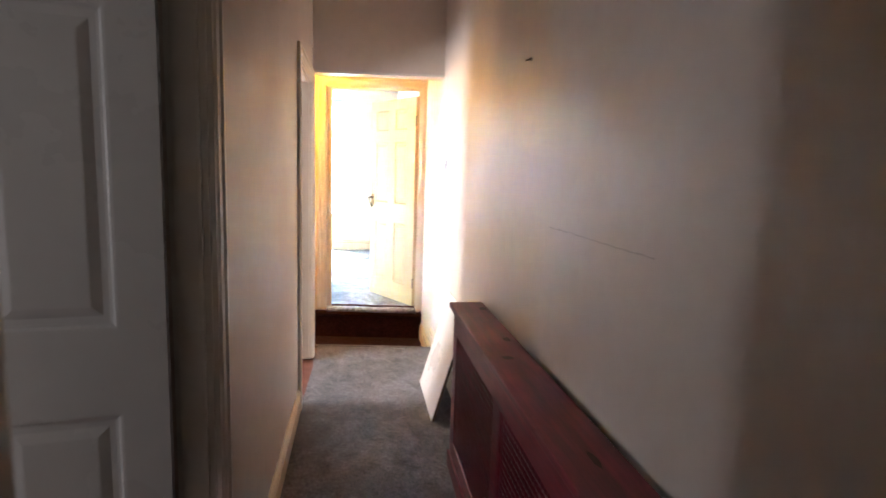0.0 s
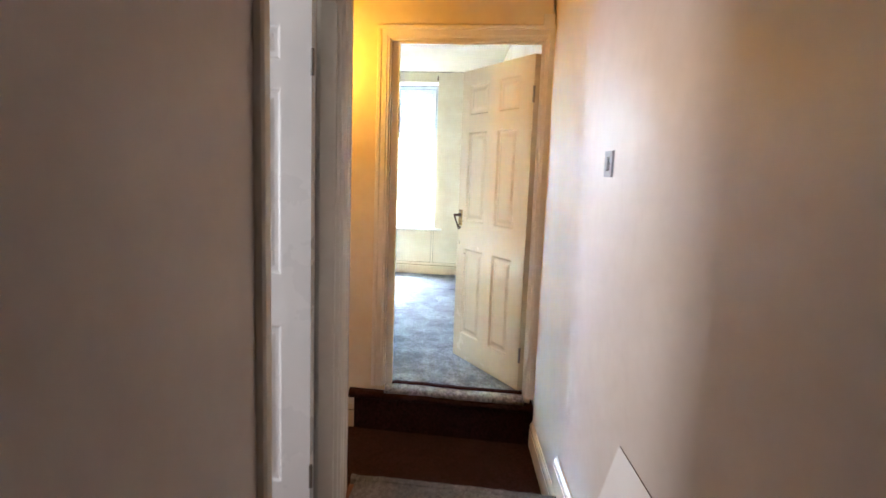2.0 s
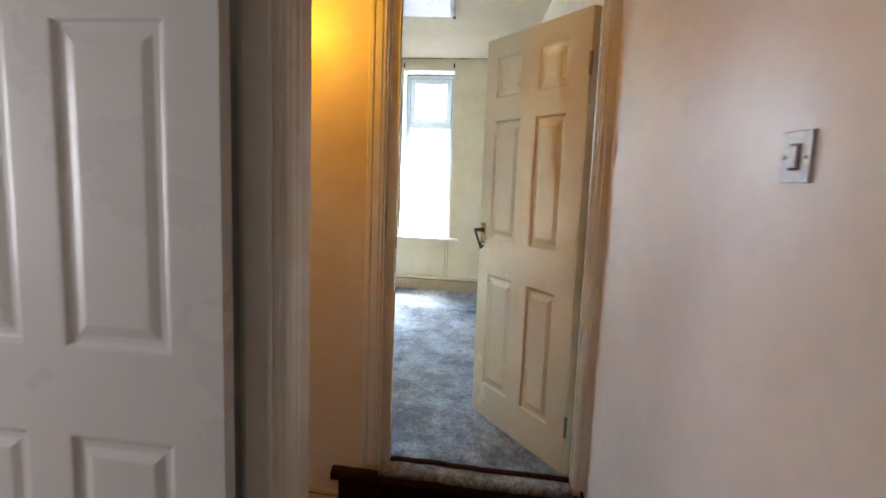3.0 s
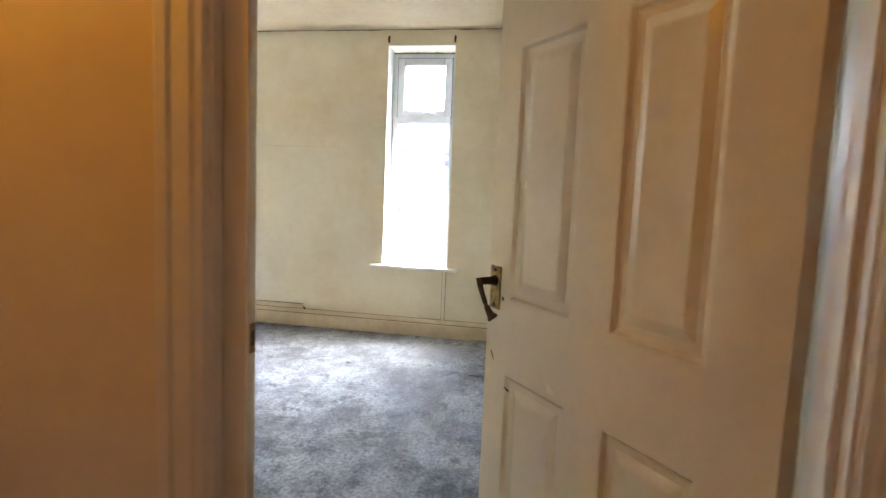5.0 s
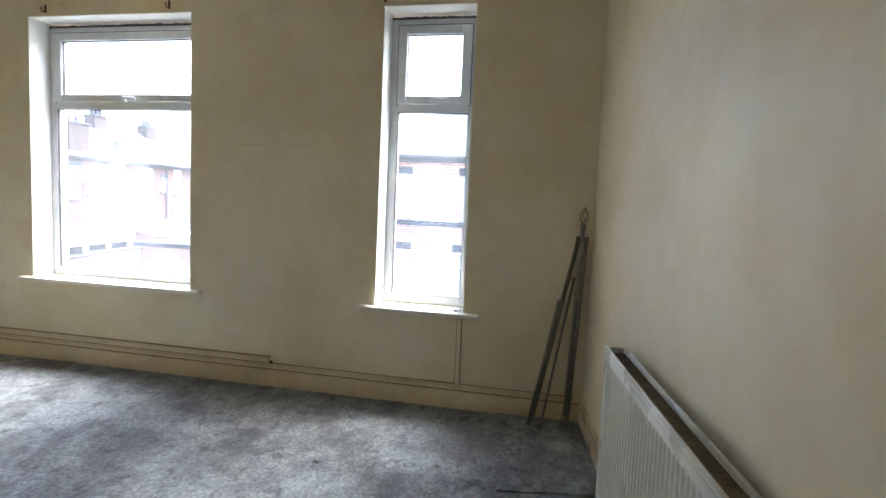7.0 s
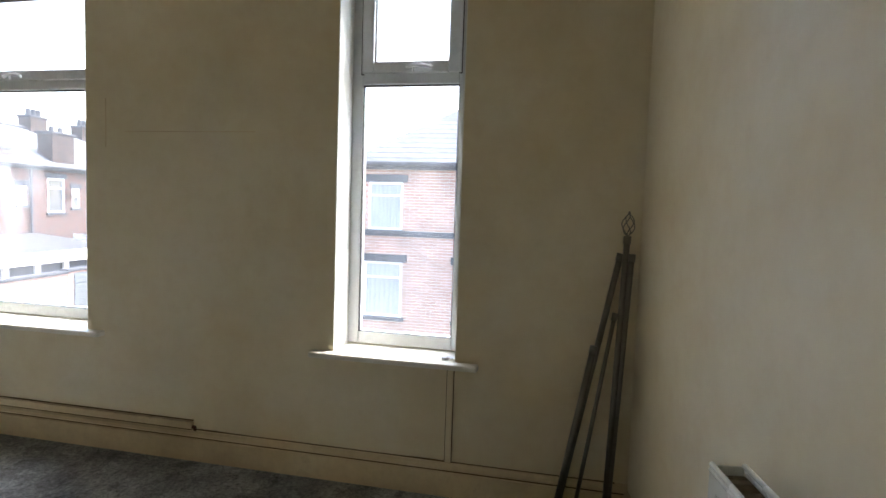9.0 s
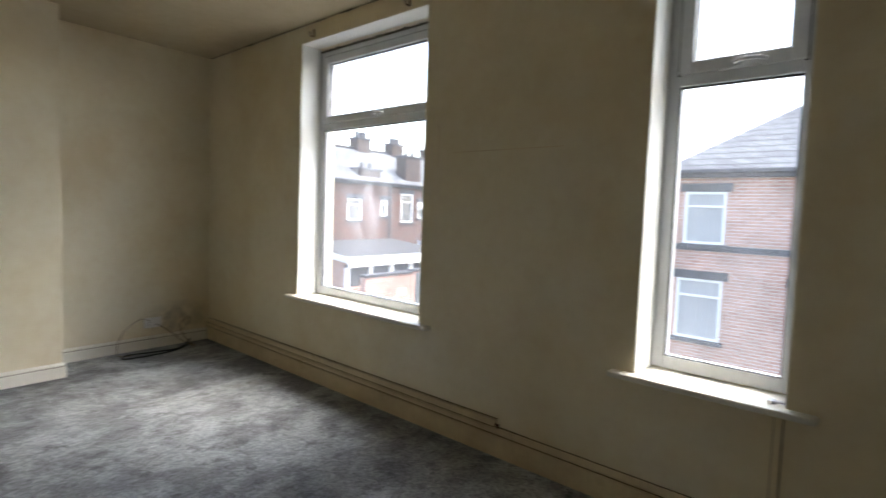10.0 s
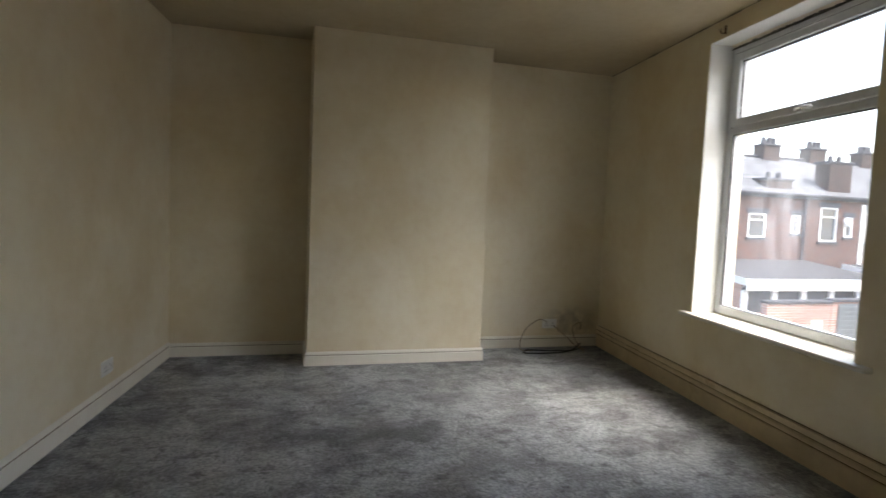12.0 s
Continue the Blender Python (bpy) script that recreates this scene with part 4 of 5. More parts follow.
def radiator():
    """A double convector panel radiator: fluted face, rolled top edges, grille and end covers."""
    y0, y1, x0, x1, z0, z1 = 6.87, 8.10, 0.360, 0.432, 0.13, 0.73
    r = thing("radiator", pose(0, 0, 0), "cream enamelled double panel radiator on the wall", "radiator")
    for nm, xa, sgn in (("front_panel", x0, 1), ("back_panel", x1, -1)):
        bm = bmesh.new()
        n = int((y1 - y0 - 0.06) / 0.033)
        pts = [(0.0, y0), (0.0, y0 + 0.028)]
        step = (y1 - y0 - 0.06) / n
        for i in range(n):
            a = y0 + 0.03 + i * step
            pts += [(0.0, a + step * 0.08), (0.013, a + step * 0.28), (0.013, a + step * 0.62), (0.0, a + step * 0.82)]
        pts += [(0.0, y1 - 0.028), (0.0, y1)]
        rows = [z0, z0 + 0.035, z0 + 0.055, z1 - 0.065, z1 - 0.045, z1]
        grid = []
        for k, z in enumerate(rows):
            grid.append([bm.verts.new((xa + sgn * (o if 2 <= k <= 3 else 0.0), y, z)) for o, y in pts])
        for a, b_ in zip(grid, grid[1:]):
            for i in range(len(pts) - 1):
                bm.faces.new((a[i], a[i + 1], b_[i + 1], b_[i]))
        part(nm, bm, M_RAD, r)
        part("seam", tube([(xa + sgn * 0.0005, y0, z1 - 0.012), (xa + sgn * 0.0005, y1, z1 - 0.012)], 0.0032, seg=8), M_RAD, r, "", True)
        part("rolled_edge", tube([(xa + sgn * 0.004, y0, z1), (xa + sgn * 0.004, y1, z1)], 0.0055, seg=10), M_RAD, r, "", True)
    slots, n = [], 46
    for i in range(n):
        y = y0 + 0.02 + (y1 - y0 - 0.04) * i / (n - 1)
        slots.append(y)
    g = part("top_grille", box(x0 + 0.0025, y0 + 0.004, z1 - 0.026, x1 - 0.0025, y1 - 0.004, z1 - 0.020), M_RADIN, r, "dusty brown ribbed top channel")
    sl = part("rib", box(-0.030, -0.0015, 0, 0.030, 0.0015, 0.003), M_RADIN, g)
    sl.location = ((x0 + x1) / 2, slots[0], z1 - 0.0199)
    for y in slots[1:]:
        o = sl.copy()
        scene.collection.objects.link(o)
        o.location.y = y
    part("convector", box(x0 + 0.014, y0 + 0.03, z0 + 0.05, x1 - 0.014, y1 - 0.03, z1 - 0.05), M_RADIN, r)
    for y in (y0, y1):
        part("side_cover", box(x0 + 0.0045, y - 0.002, z0 + 0.01, x1 - 0.0045, y + 0.002, z1 - 0.002), M_RAD, r)
    for y in (y0 + 0.25, y1 - 0.25):
        part("wall_bracket", box(x1 + 0.001, y - 0.015, 0.2, XE - 0.001, y + 0.015, 0.66), M_RAD, r)
    v = part("valve", tube([(0.396, y1 + 0.002, z0 + 0.03), (0.396, y1 + 0.05, z0 + 0.03)], 0.012, seg=12), M_CHROME, r)
    part("valve_cap", tube([(0.396, y1 + 0.045, z0 + 0.015), (0.396, y1 + 0.045, z0 + 0.075)], [0.016, 0.014], seg=12), M_PLASTIC, v, "white valve cap")
    part("feed_pipe", tube([(0.396, y1 + 0.045, z0 + 0.015), (0.396, y1 + 0.045, 0.0)], 0.0075), M_SKIRT, r)
    return r


radiator()


def cage_finial(m_parent, a, d, size, n=5):
    """A twisted wire cage at the point a, pointing along d."""
    d = Vector(d).normalized()
    ref = Vector((1, 0, 0))
    u = d.cross(ref).normalized()
    w = d.cross(u)
    bm = bmesh.new()
    for k in range(n):
        pts = []
        for i in range(11):
            t = i / 10
            r = size * 0.27 * math.sin(math.pi * t) ** 0.8 + 0.002
            ang_ = 2 * math.pi * k / n + 2.2 * t
            pts.append(Vector(a) + d * (t * size) + (u * math.cos(ang_) + w * math.sin(ang_)) * r)
        tube(pts, 0.0022, bm, 6)
    tip = Vector(a) + d * size
    tube([tip - d * 0.004, tip + d * 0.010], [0.006, 0.004], bm, 8)
    return part("finial", bm, M_STEEL, m_parent, "twisted wire cage finial", True)


def pole(name, foot, head, rad, label, top=True, foot_cage=False):
    p = thing(name, pose(*foot), label, "curtain pole", "curtain poles in the corner")
    f, h = Vector((0, 0, 0)), Vector(head) - Vector(foot)
    d = h.normalized()
    start = d * 0.085 if foot_cage else f
    part("rod", tube([start, h * 0.5, h], rad, seg=10), M_STEEL, p, "", True)
    part("collar", tube([h - d * 0.03, h], rad + 0.003, seg=10), M_STEEL, p, "", True)
    if top:
        cage_finial(p, h, d, 0.085)
    if foot_cage:
        cage_finial(p, start, -d, 0.082)
        part("collar", tube([start, start + d * 0.03], rad + 0.003, seg=10), M_STEEL, p, "", True)
    return p


pole("curtain_pole", (0.362, 9.055, 0.004), (0.412, 9.128, 1.155), 0.0115, "dull steel curtain pole with cage finials at both ends", True, True)
pole("curtain_pole", (0.390, 9.135, 0.002), (0.440, 9.16, 1.085), 0.0115, "dull steel curtain pole without finials", False)
pole("curtain_pole", (0.192, 9.165, 0.002), (0.402, 9.176, 1.085), 0.012, "dull steel curtain pole leaning at a slant", False)
pole("curtain_pole", (0.226, 9.015, 0.002), (0.378, 9.11, 0.86), 0.008, "thin dull steel curtain pole with its foot on the carpet", False)
pole("curtain_pole", (0.172, 9.10, 0.002), (0.312, 9.145, 0.72), 0.0125, "short shiny steel curtain rod", False)

# conduit below the narrow window, trunking along the baseboard
cd = thing("cable_conduit", wall_frame(-0.256, Y_N, 0.15), "painted plastic cable conduit below the window board", "conduit")
part("cover", box(-0.013, -0.011, 0.0, 0.013, -0.001, 0.411, 0.003), M_WALL, cd)
part("base", box(-0.0165, -0.003, 0.0, 0.0165, 0.0, 0.411), M_GRIME_SHADE, cd, "grimy edge of the conduit")
tk = thing("pipe_trunking", wall_frame(XW_ + 0.02, Y_N, 0.152), "yellowed pipe trunking on the baseboard", "trunking")
Ltr = (-1.505 - XW_) * q
part("cover", box(0.0, -0.022, 0.003, Ltr, -0.001, 0.038, 0.004), M_SKIRT, tk)
# brown strips over and under the cover stand in for its shadow lines
part("dark_line", box(0.0, -0.006, 0.0385, Ltr, -0.0005, 0.0425), M_GRIME_SHADE, tk, "brown painted shadow line along the trunking")
part("dark_line", box(0.0, -0.0228, 0.0005, Ltr, -0.0190, 0.0030), M_GRIME_SHADE, tk, "brown painted shadow line along the trunking")
part("pipe_end", tube([(Ltr - 0.005, -0.012, 0.012), (Ltr + 0.012, -0.012, 0.012), (Ltr + 0.013, -0.012, -0.004)], 0.008), M_RUST, tk, "rusty capped pipe end")

for x, z in ((-3.19, 2.395), (-2.235, 2.395), (-0.785, 2.395), (-0.245, 2.395)):
    hk = thing("curtain_bracket", wall_frame(x, Y_N, z), "rusty curtain rail bracket above a window", "bracket", "curtain brackets")
    part("plate", box(-0.008, -0.004, 0.012, 0.008, 0.0, 0.066, 0.001), M_RUST, hk)
    part("hook", tube(smooth_line([(0, -0.003, 0.022), (0, -0.026, 0.014), (0, -0.036, 0.026), (0, -0.034, 0.042)], 4), 0.004, seg=6), M_RUST, hk, "", True)


def socket(name, m, gangs, label):
    s = thing(name, m, label, "wall socket")
    w = 0.073 if gangs == 2 else 0.043
    part("face_plate", box(-w, -0.010, -0.043, w, 0.0, 0.043, 0.004), M_PLASTIC, s)
    for g in range(gangs):
        cx = (g - (gangs - 1) / 2) * 0.066
        for dx, dz, a, c in ((0, 0.004, 0.003, 0.006), (-0.011, -0.018, 0.005, 0.002), (0.011, -0.018, 0.005, 0.002)):
            part("slot", box(cx + dx - a, -0.0106, dz - c, cx + dx + a, -0.0099, dz + c), M_BLACK, s)
        part("rocker", box(cx + 0.012, -0.014, 0.016, cx + 0.024, -0.010, 0.034, 0.002), M_PLASTIC, s)
    return s


def against_south(x, z):
    return pose(x, sk(x, Y_ROOM), z, 0, 0, 180 + math.degrees(math.atan(K)))


socket("wall_socket", against_south(-3.73, 0.225), 2, "white double wall socket above the baseboard")
socket("wall_socket", pose(XW_, 9.33, 0.215, 0, 0, 90), 2, "grubby white double wall socket in the alcove")


def cable(name, pts, rad, mat, label):
    c = thing(name, pose(*pts[0]), label, "cable", "loose cables in the alcove")
    o = Vector(pts[0])
    part("lead", tube([p - o for p in smooth_line(pts, 8)], rad, seg=7), mat, c, "", True)
    return c


cable("cable", [(-4.775, 9.30, 0.235), (-4.70, 9.18, 0.27), (-4.62, 9.02, 0.20), (-4.60, 8.96, 0.07), (-4.63, 9.02, 0.006), (-4.66, 9.15, 0.006)], 0.0035, M_TAN, "tan aerial cable looping out of the socket")
cable("cable", [(-4.765, 9.36, 0.20), (-4.70, 9.44, 0.13), (-4.66, 9.52, 0.05), (-4.60, 9.58, 0.008), (-4.50, 9.53, 0.007)], 0.0035, M_TAN, "tan cable dropping to the carpet")
cable("cable", [(-4.70, 9.62, 0.006), (-4.56, 9.42, 0.008), (-4.53, 9.18, 0.007), (-4.56, 9.00, 0.007), (-4.62, 9.05, 0.016), (-4.60, 9.25, 0.010), (-4.58, 9.45, 0.014), (-4.68, 9.60, 0.05)], 0.0055, M_BLACK, "black cable coiled on the carpet")
cable("cable", [(-4.77, 9.64, 0.16), (-4.70, 9.60, 0.24), (-4.66, 9.50, 0.20), (-4.64, 9.52, 0.10), (-4.68, 9.60, 0.02), (-4.60, 9.60, 0.006)], 0.004, M_TAN, "brown cable sprouting from the corner")

# carpet remnant laid in the corner, with a ragged cut edge
bm = bmesh.new()
lo, n = [], 14
edge = [(-0.012 + 0.004 * noise.noise((i * 0.7, 2, 1)), 8.33 + (9.24 - 8.33) * (1 - i / n)) for i in range(n + 1)]
edge += [(-0.012 + (0.462 + 0.012) * i / n, 8.325 + 0.035 * i / n + 0.004 * noise.noise((i * 0.9, 5, 1))) for i in range(1, n + 1)]
edge += [(0.462, sk(0.462, Y_N) - 0.018), (-0.012, sk(0, Y_N) - 0.018)]
rm = mesh_ob("carpet_remnant", prism(edge, 0.0005, 0.009, bm), M_CARPET)
tagged(rm, "separate piece of grey carpet filling the corner", "carpet piece")

for x, y, m_ in ((-0.87, 8.44, M_BLACK), (-1.76, 7.27, M_RUST)):
    lt = mesh_ob("lint", tube(smooth_line([(x, y, 0.006), (x + 0.010, y + 0.006, 0.011), (x + 0.016, y - 0.004, 0.008), (x + 0.026, y + 0.003, 0.007)], 4), 0.003, seg=6), m_)
    tagged(lt, "small dark bit of lint lying on the carpet" if m_ is M_BLACK else "small reddish bit of lint lying on the carpet", "lint")

cf = thing("ceiling_light", pose(-0.62, 7.0, CEIL), "white ceiling light panel, switched off", "ceiling light")
part("tray", box(-0.42, -0.60, -0.03, 0.42, 0.60, 0.0, 0.006), M_UPVC, cf)
part("diffuser", box(-0.40, -0.58, -0.042, 0.40, 0.58, -0.030, 0.006), M_PLASTIC, cf, "white diffuser")
part("clip", box(0.405, 0.585, -0.048, 0.425, 0.605, -0.025, 0.003), M_STEEL, cf)

stay = thing("window_stay", wall_frame(W2[1] - 0.05, Y_N, WZ[0] + 0.004), "loose metal catch lying on the window board", "catch")
part("disc", tube([(0, 0.02, 0.0), (0, 0.02, 0.012)], 0.017, seg=16), M_CHROME, stay)
part("arm", box(0.0, 0.012, 0.004, 0.04, 0.028, 0.012, 0.002), M_CHROME, stay)

# damp stain in the alcove's corner
M_DAMP, nt, b = nodes_of("damp_stain")
b.inputs["Base Color"].default_value = (0.17, 0.105, 0.05, 1)
b.inputs["Roughness"].default_value = 0.9
tc = nt.nodes.new("ShaderNodeTexCoord")
gr = nt.nodes.new("ShaderNodeTexGradient")
gr.gradient_type = 'SPHERICAL'
mp = nt.nodes.new("ShaderNodeMapping")
mp.inputs["Location"].default_value = (0, -1.3, -0.7)
mp.inputs["Scale"].default_value = (0, 2, 2)
nt.links.new(tc.outputs["Generated"], mp.inputs[0])
nt.links.new(mp.outputs[0], gr.inputs[0])
ns = noise_node(nt, 11, 7, 0.7, coords(nt))
mm = mixed(nt, 1.0, ramp(nt, gr.outputs[0], [(0.02, (0, 0, 0)), (0.6, (1, 1, 1))]), ramp(nt, ns.outputs[0], [(0.40, (0, 0, 0)), (0.66, (0.18,) * 3)]), 'MULTIPLY')
ms = nt.nodes.new("ShaderNodeMixShader")
nt.links.new(mm, ms.inputs[0])
nt.links.new(nt.nodes.new("ShaderNodeBsdfTransparent").outputs[0], ms.inputs[1])
nt.links.new(b.outputs[0], ms.inputs[2])
nt.links.new(ms.outputs[0], nt.nodes["Material Output"].inputs[0])
struct("trim_damp", box(XW_ + 0.0004, 9.10, 0.107, XW_ + 0.0014, 9.80, 0.46), M_DAMP, "brown damp stain above the alcove baseboard", "trim")

# smudge between the panes of the wide window
M_FOG, nt, b = nodes_of("pane_condensation")
tc = nt.nodes.new("ShaderNodeTexCoord")
gr = nt.nodes.new("ShaderNodeTexGradient")
gr.gradient_type = 'SPHERICAL'
mp = nt.nodes.new("ShaderNodeMapping")
mp.inputs["Location"].default_value = (-1, 0, -1)
mp.inputs["Scale"].default_value = (2, 0, 2)
nt.links.new(tc.outputs["Generated"], mp.inputs[0])
nt.links.new(mp.outputs[0], gr.inputs[0])
ns = noise_node(nt, 9, 5, 0.65, coords(nt, (1, 1, 0.45)))
mm = mixed(nt, 1.0, ramp(nt, gr.outputs[0], [(0.04, (0, 0, 0)), (0.62, (1, 1, 1))]), ramp(nt, ns.outputs[0], [(0.36, (0.004,) * 3), (0.62, (0.06,) * 3)]), 'MULTIPLY')
tr = nt.nodes.new("ShaderNodeBsdfTransparent")
tl = nt.nodes.new("ShaderNodeBsdfTranslucent")
tl.inputs[0].default_value = (0.88, 0.90, 0.93, 1)
ms = nt.nodes.new("ShaderNodeMixShader")
nt.links.new(mm, ms.inputs[0])
nt.links.new(tr.outputs[0], ms.inputs[1])
nt.links.new(tl.outputs[0], ms.inputs[2])
nt.links.new(ms.outputs[0], nt.nodes["Material Output"].inputs[0])
w1 = bpy.data.objects["window_1"]
fog = part("condensation", box(0.20, 0.1835, 0.26, 0.86, 0.1850, 1.14), M_FOG, w1, "milky condensation inside the double glazing")
fog.visible_shadow = False

# ---- outside ----
GROUND = -3.3
struct("ground", prism([(-700, -700), (700, -700), (700, 900), (-700, 900)], GROUND - 0.1, GROUND), M_ASPHALT, "grey asphalt yards and street", "ground")


def house_window(parent, x, z, w, h, curtain):
    """A sash window in local facade coordinates: x along, -y outwards, z up; dark painted lintel and sill."""
    wn_ = part("window", box(x, 0.055, z, x + w, 0.10, z + h), M_DARKGLASS, parent, "white-framed sash window")
    f = 0.06
    for a, b_, c, d in ((x, x + f, z, z + h), (x + w - f, x + w, z, z + h), (x + f, x + w - f, z, z + f), (x + f, x + w - f, z + h - f, z + h), (x + f, x + w - f, z + h * 0.70, z + h * 0.70 + 0.05)):
        part("frame", box(a, 0.0, c, b_, 0.054, d), M_WHITE, wn_)
    if curtain:
        bm = bmesh.new()
        n = 14
        xs = [x + f + (w - 2 * f) * i / n for i in range(n + 1)]
        for a, b_, k in zip(xs, xs[1:], range(n)):
            ya, yb = (0.050, 0.040) if k % 2 else (0.040, 0.050)
            bm.faces.new([bm.verts.new(p) for p in ((a, ya, z + f), (b_, yb, z + f), (b_, yb, z + h - f), (a, ya, z + h - f))])
        part("net_curtain", bm, M_CURTAIN, wn_)
    part("lintel", box(x - 0.12, -0.03, z + h, x + w + 0.12, 0.09, z + h + 0.2, 0.01), M_STONE, parent)
    part("sill", box(x - 0.08, -0.07, z - 0.10, x + w + 0.08, 0.09, z, 0.01), M_STONE, parent)


def house(name, m, width, wins, eave, ridge, deep, brick, label, chim=(), string=None, hip=0.0, group=""):
    """A two-storey terraced house, front at local y = 0 from x = 0 to width, pitched slate roof, gutter, stacks."""
    hs = thing(name, m, label, "house", group)
    us = [0, width]
    zs = [GROUND, eave]
    holes = []
    for x, z, w, h in wins:
        us += [x, x + w]
        zs += [z, z + h]
        holes.append((x, x + w, z, z + h))
    part("wall", wall_grid(us, zs, holes, lambda u, d, z: (u, d, z), 0.0, 0.12), brick, hs)
    part("side_wall", box(0.0, 0.121, GROUND, 0.12, deep, eave), brick, hs)
    part("side_wall", box(width - 0.12, 0.121, GROUND, width, deep, eave), brick, hs)
    part("back_wall", box(0.121, deep - 0.12, GROUND, width - 0.121, deep, eave), brick, hs)
    for x, z, w, h in wins:
        house_window(hs, x, z, w, h, hip > 0)
    bm = bmesh.new()
    o = 0.22
    a = [bm.verts.new(p) for p in ((-0.05, -o, eave), (width + 0.05, -o, eave), (width + 0.05, deep + o, eave), (-0.05, deep + o, eave))]
    r = [bm.verts.new(p) for p in ((-0.05 + hip, deep / 2, ridge), (width + 0.05, deep / 2, ridge))]
    for fc in ((a[0], a[1], r[1], r[0]), (a[2], a[3], r[0], r[1]), (a[1], a[2], r[1]), (a[3], a[0], r[0]), (a[3], a[2], a[1], a[0])):
        bm.faces.new(fc)
    roof = part("roof", bm, M_SLATE, hs, "grey slate roof")
    part("ridge_tile", tube([(hip, deep / 2, ridge), (width, deep / 2, ridge)], 0.09, seg=8), M_STONE, roof)
    part("gutter", box(-0.05, -o - 0.09, eave - 0.07, width + 0.05, -o + 0.02, eave + 0.02, 0.02), M_STONE, hs, "dark gutter and fascia")
    part("fascia", box(0.0, -0.16, eave - 0.16, width, -0.001, eave - 0.005), M_STONE, hs)
    part("downpipe", tube([(width - 0.35, -0.07, eave - 0.1), (width - 0.35, -0.07, GROUND)], 0.045), M_STONE, hs)
    if string is not None:
        part("string_course", box(0, -0.035, string - 0.07, width, 0.0, string + 0.07, 0.008), M_STONE, hs)
    for x, top in chim:
        c = part("chimney", box(x - 0.45, deep / 2 - 0.3, ridge - 0.5, x + 0.45, deep / 2 + 0.3, top, 0.02), M_SOOT, roof, "sooty brick chimney stack")
        part("chimney_cap", box(x - 0.5, deep / 2 - 0.35, top, x + 0.5, deep / 2 + 0.35, top + 0.09, 0.02), M_STONE, roof)
        for k in (-0.25, 0.05, 0.3):
            part("chimney_pot", tube([(x + k, deep / 2, top + 0.08), (x + k, deep / 2, top + 0.40)], [0.12, 0.09], seg=10), M_STONE, roof)
    return hs


# the house straight across the street
A = math.degrees(math.atan(K))
house("terraced_house", pose(-3.95, sk(-3.95, 21.0), 0, 0, 0, A), 9.0,
      [(0.50, -1.60, 1.04, 1.45), (0.58, 0.69, 0.93, 1.24), (2.95, -1.60, 1.04, 1.45), (3.05, 0.69, 0.93, 1.24), (6.2, -1.60, 1.04, 1.45), (6.3, 0.69, 0.93, 1.24)],
      2.42, 4.9, 7.5, M_BRICK, "red brick terraced house with dark lintels across the street", [(5.0, 5.9)], 0.60, 3.2, "terraced houses")
# the row down the side street, facing east: front line, openings, ridge stacks and stacks on the front wall differ from house to house
ROW = [(14.9, 4.2, [(1.60, 0.55, 0.95, 1.45), (0.25, 0.95, 0.55, 0.85), (1.60, -2.0, 0.95, 1.3)], [3.4], []),
       (19.1, 4.2, [(1.60, 0.55, 0.95, 1.45), (0.25, 0.95, 0.55, 0.85), (1.60, -2.0, 0.95, 1.3)], [3.4], []),
       (23.3, 3.6, [(0.59, 0.73, 0.84, 0.92), (2.68, 0.93, 0.42, 0.72), (0.6, -2.0, 0.95, 1.3)], [], [(1.47, 2.72, 2.95)]),
       (26.9, 4.4, [(0.49, 0.65, 0.87, 1.36), (1.77, 0.85, 0.42, 0.80), (2.9, 0.65, 0.85, 1.3), (0.6, -2.0, 0.95, 1.3)], [0.65, 3.25], [(0.94, 2.10, 3.78)]),
       (31.3, 3.5, [(1.14, 0.93, 0.86, 1.26), (2.75, 1.05, 0.40, 0.72), (1.14, -1.4, 0.86, 1.3)], [1.9], [(0.1, 0.7, 3.3)]),
       (34.8, 5.2, [(0.38, 0.97, 0.71, 1.30), (2.6, 0.97, 0.86, 1.26), (0.38, -1.4, 0.8, 1.3)], [2.6], [])]
for y0, wide, openings, stacks, front in ROW:
    hs = house("terraced_house", pose(-17.5, y0, 0, 0, 0, 90), wide, openings, 2.45, 4.22, 6.0, M_BRICKD,
               "sooty brick terraced house with slate roof in the side street", [(x, 4.70) for x in stacks], None, 0.0, "terraced houses")
    for a, b_, top in front:
        st = part("chimney", box(a, 0.14, 2.2, b_, 0.80, top, 0.02), M_SOOT, hs, "sooty brick stack on the front wall")
        part("chimney_cap", box(a - 0.06, 0.08, top, b_ + 0.06, 0.86, top + 0.10, 0.02), M_STONE, st)
        for k in (0.3, 0.7):
            x = a + (b_ - a) * k
            part("chimney_pot", tube([(x, 0.47, top + 0.09), (x, 0.47, top + 0.34)], [0.11, 0.085], seg=10), M_STONE, st)
    if wide == 4.4:
        part("corner_board", box(2.60, -0.03, -0.75, 2.80, 0.0, 2.2, 0.006), M_WHITE, hs, "white painted corner strip")
        part("satellite_dish", tube([(1.66, -0.10, 1.42), (1.66, -0.18, 1.44), (1.66, -0.24, 1.46)], [0.02, 0.16, 0.20], seg=14), M_WHITE, hs, "small white satellite dish", True)


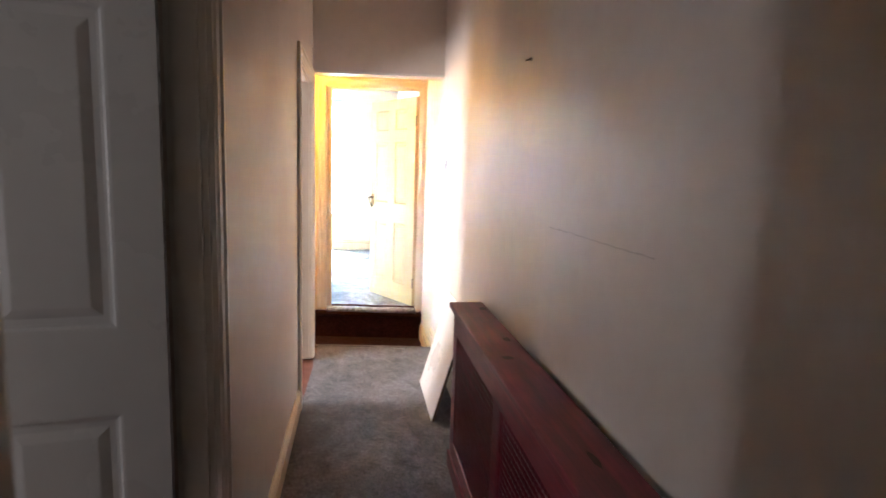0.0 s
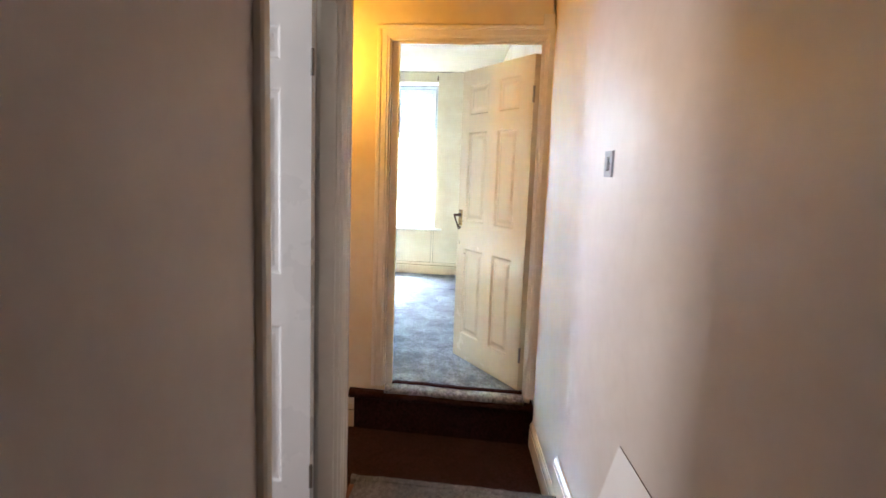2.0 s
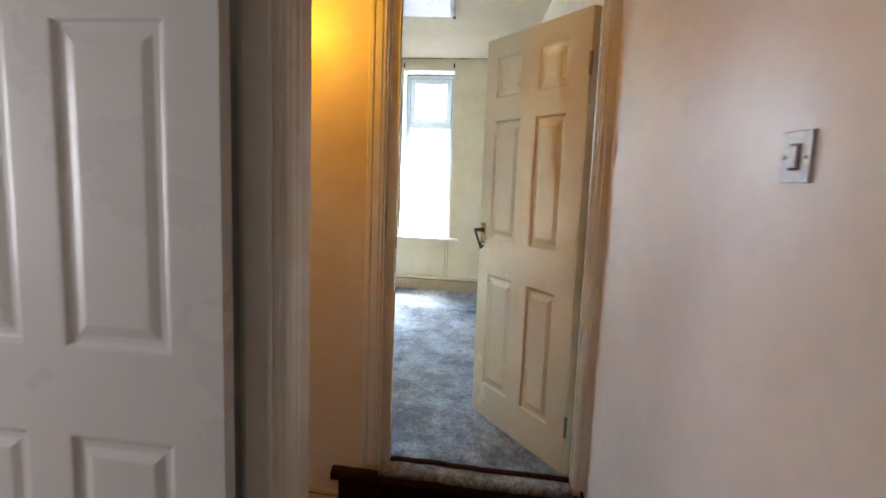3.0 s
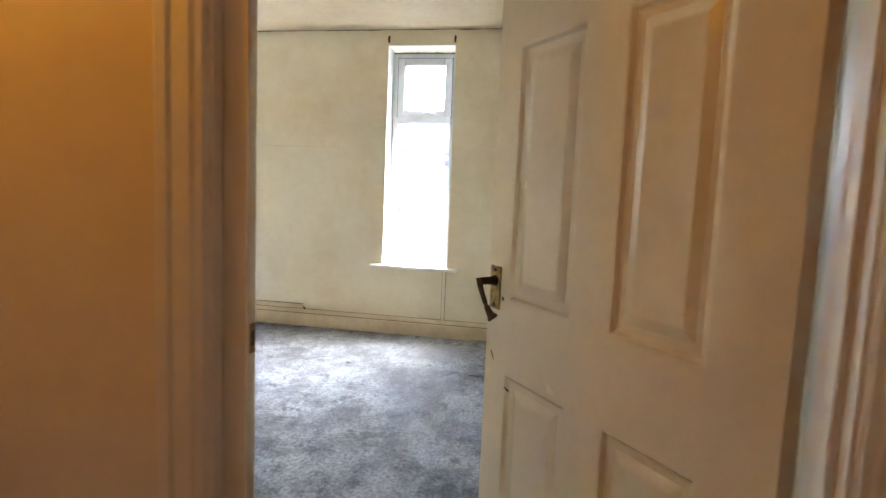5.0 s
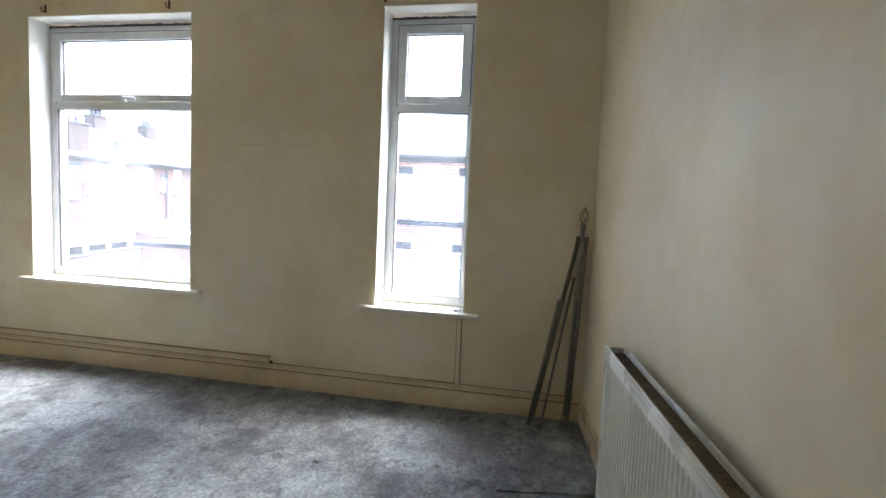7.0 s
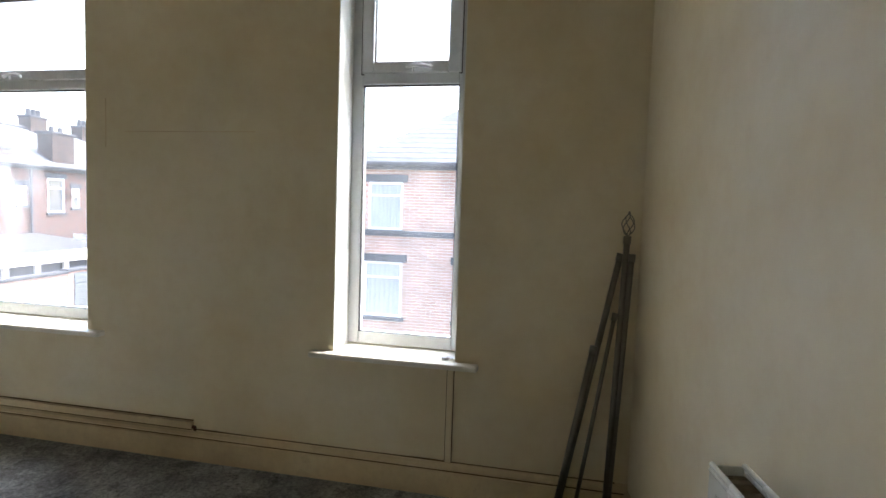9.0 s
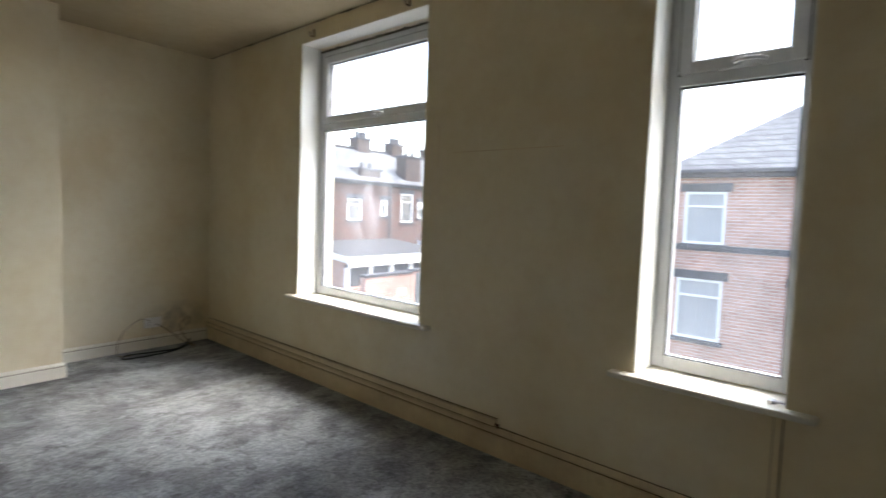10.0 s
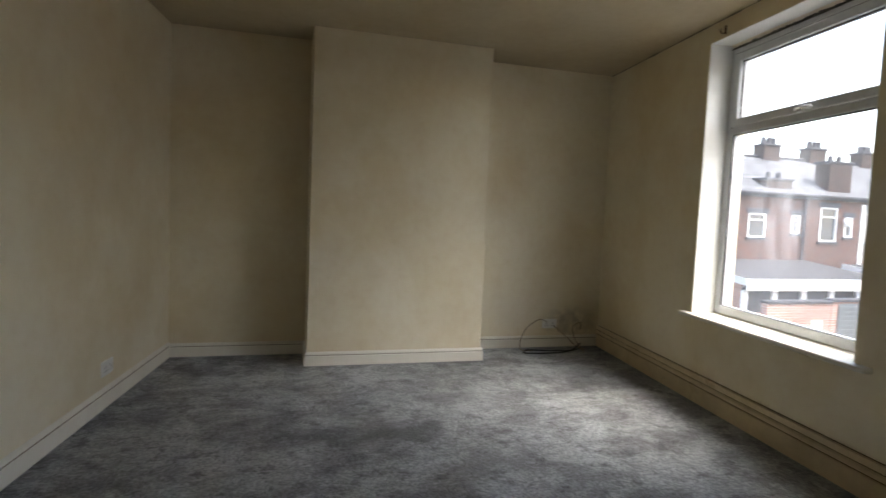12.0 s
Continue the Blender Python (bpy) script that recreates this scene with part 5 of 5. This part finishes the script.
def lean_to(name, x0, x1, y0, y1, zb, zf, label, panes=5):
    """An outbuilding with a shallow roof falling towards +x, white fascia and a strip of windows."""
    L = thing(name, pose(0, 0, 0), label, "outbuilding")
    part("wall", box(x0 + 0.1, y0 + 0.1, GROUND, x1 - 0.1, y1 - 0.1, zf - 1.0), M_BRICK, L)
    bm = bmesh.new()
    lo = [bm.verts.new(p) for p in ((x0, y0, zb), (x1, y0, zf), (x1, y1, zf), (x0, y1, zb))]
    hi = [bm.verts.new((v.co.x, v.co.y, v.co.z + 0.08)) for v in lo]
    bm.faces.new(lo[::-1])
    bm.faces.new(hi)
    for k in range(4):
        bm.faces.new((lo[k], lo[(k + 1) % 4], hi[(k + 1) % 4], hi[k]))
    part("roof", bm, M_FELT, L, "grey felted lean-to roof")
    part("fascia", box(x1 - 0.02, y0, zf - 0.28, x1 + 0.03, y1, zf + 0.09, 0.01), M_WHITE, L, "white fascia board")
    bm = bmesh.new()
    lo = [bm.verts.new(p) for p in ((x0, y0 - 0.03, zb - 0.12), (x1, y0 - 0.03, zf - 0.12), (x1, y0 - 0.03, zf + 0.09), (x0, y0 - 0.03, zb + 0.09))]
    hi = [bm.verts.new((v.co.x, v.co.y + 0.025, v.co.z)) for v in lo]
    bm.faces.new(lo)
    bm.faces.new(hi[::-1])
    for k in range(4):
        bm.faces.new((lo[k], hi[k], hi[(k + 1) % 4], lo[(k + 1) % 4]))
    part("bargeboard", bm, M_WHITE, L)
    w = (y1 - y0 - 0.2) / panes
    part("glazing", box(x1 - 0.30, y0 + 0.12, zf - 1.0, x1 - 0.22, y1 - 0.12, zf - 0.2), M_DARKGLASS, L)
    for k in range(panes + 1):
        y = y0 + 0.1 + w * k
        part("mullion", box(x1 - 0.2, y - 0.10, zf - 1.0, x1 - 0.12, y + 0.10, zf - 0.29), M_WHITE, L)
    part("side_wall", box(x0 + 0.1, y0 + 0.1, zf - 1.0, x1 - 0.31, y0 + 0.2, zf - 0.02), M_BRICK, L)
    return L


lean_to("lean_to", -17.3, -14.0, 20.6, 26.6, -0.18, -0.55, "lean-to with white fascia and a strip of windows")
lean_to("lean_to", -17.3, -13.4, 28.5, 33.0, -0.30, -0.72, "felt-roofed lean-to with white fascia", 4)


def yard_wall(x, y0, y1, top, label, gate=None):
    w = thing("yard_wall", pose(x, y0, 0), label, "wall")
    L = y1 - y0
    part("brickwork", box(-0.11, 0, GROUND, 0.11, L, top), M_BRICK, w)
    part("coping", box(-0.16, -0.02, top, 0.16, L + 0.02, top + 0.08, 0.015), M_STONE, w)
    if gate:
        g0, g1 = gate
        g = part("shutter", box(0.112, g0, GROUND, 0.13, g1, top - 0.05), M_SHUTTER, w, "dark slatted shutter gate")
        n = 16
        for k in range(n):
            z = GROUND + (top - 0.1 - GROUND) * (k + 0.5) / n
            part("slat", box(0.131, g0, z - 0.05, 0.155, g1, z + 0.03), M_SHUTTER, g)
    part("sign", box(0.112, L * 0.70, top - 0.75, 0.125, L * 0.70 + 0.4, top - 0.5), M_WHITE, w, "small white sign")
    return w


yard_wall(-12.9, 20.2, 22.55, -1.02, "red brick yard wall")
yard_wall(-12.9, 22.57, 25.2, -0.98, "red brick yard wall with a shutter gate", (0.25, 2.1))
ob = thing("outbuilding", pose(0, 0, 0), "flat-roofed brick outbuilding in the yards", "outbuilding")
part("wall", box(-13.0, 25.5, GROUND, -11.0, 31.0, -0.92), M_BRICK, ob)
part("roof", box(-13.2, 25.35, -0.91, -10.85, 31.2, -0.76, 0.02), M_FELT, ob, "flat felt roof")
part("fascia", box(-10.849, 25.35, -1.0, -10.80, 31.2, -0.77, 0.008), M_STONE, ob)
part("door", box(-10.999, 27.0, GROUND, -10.95, 27.9, -1.3), M_SHUTTER, ob)
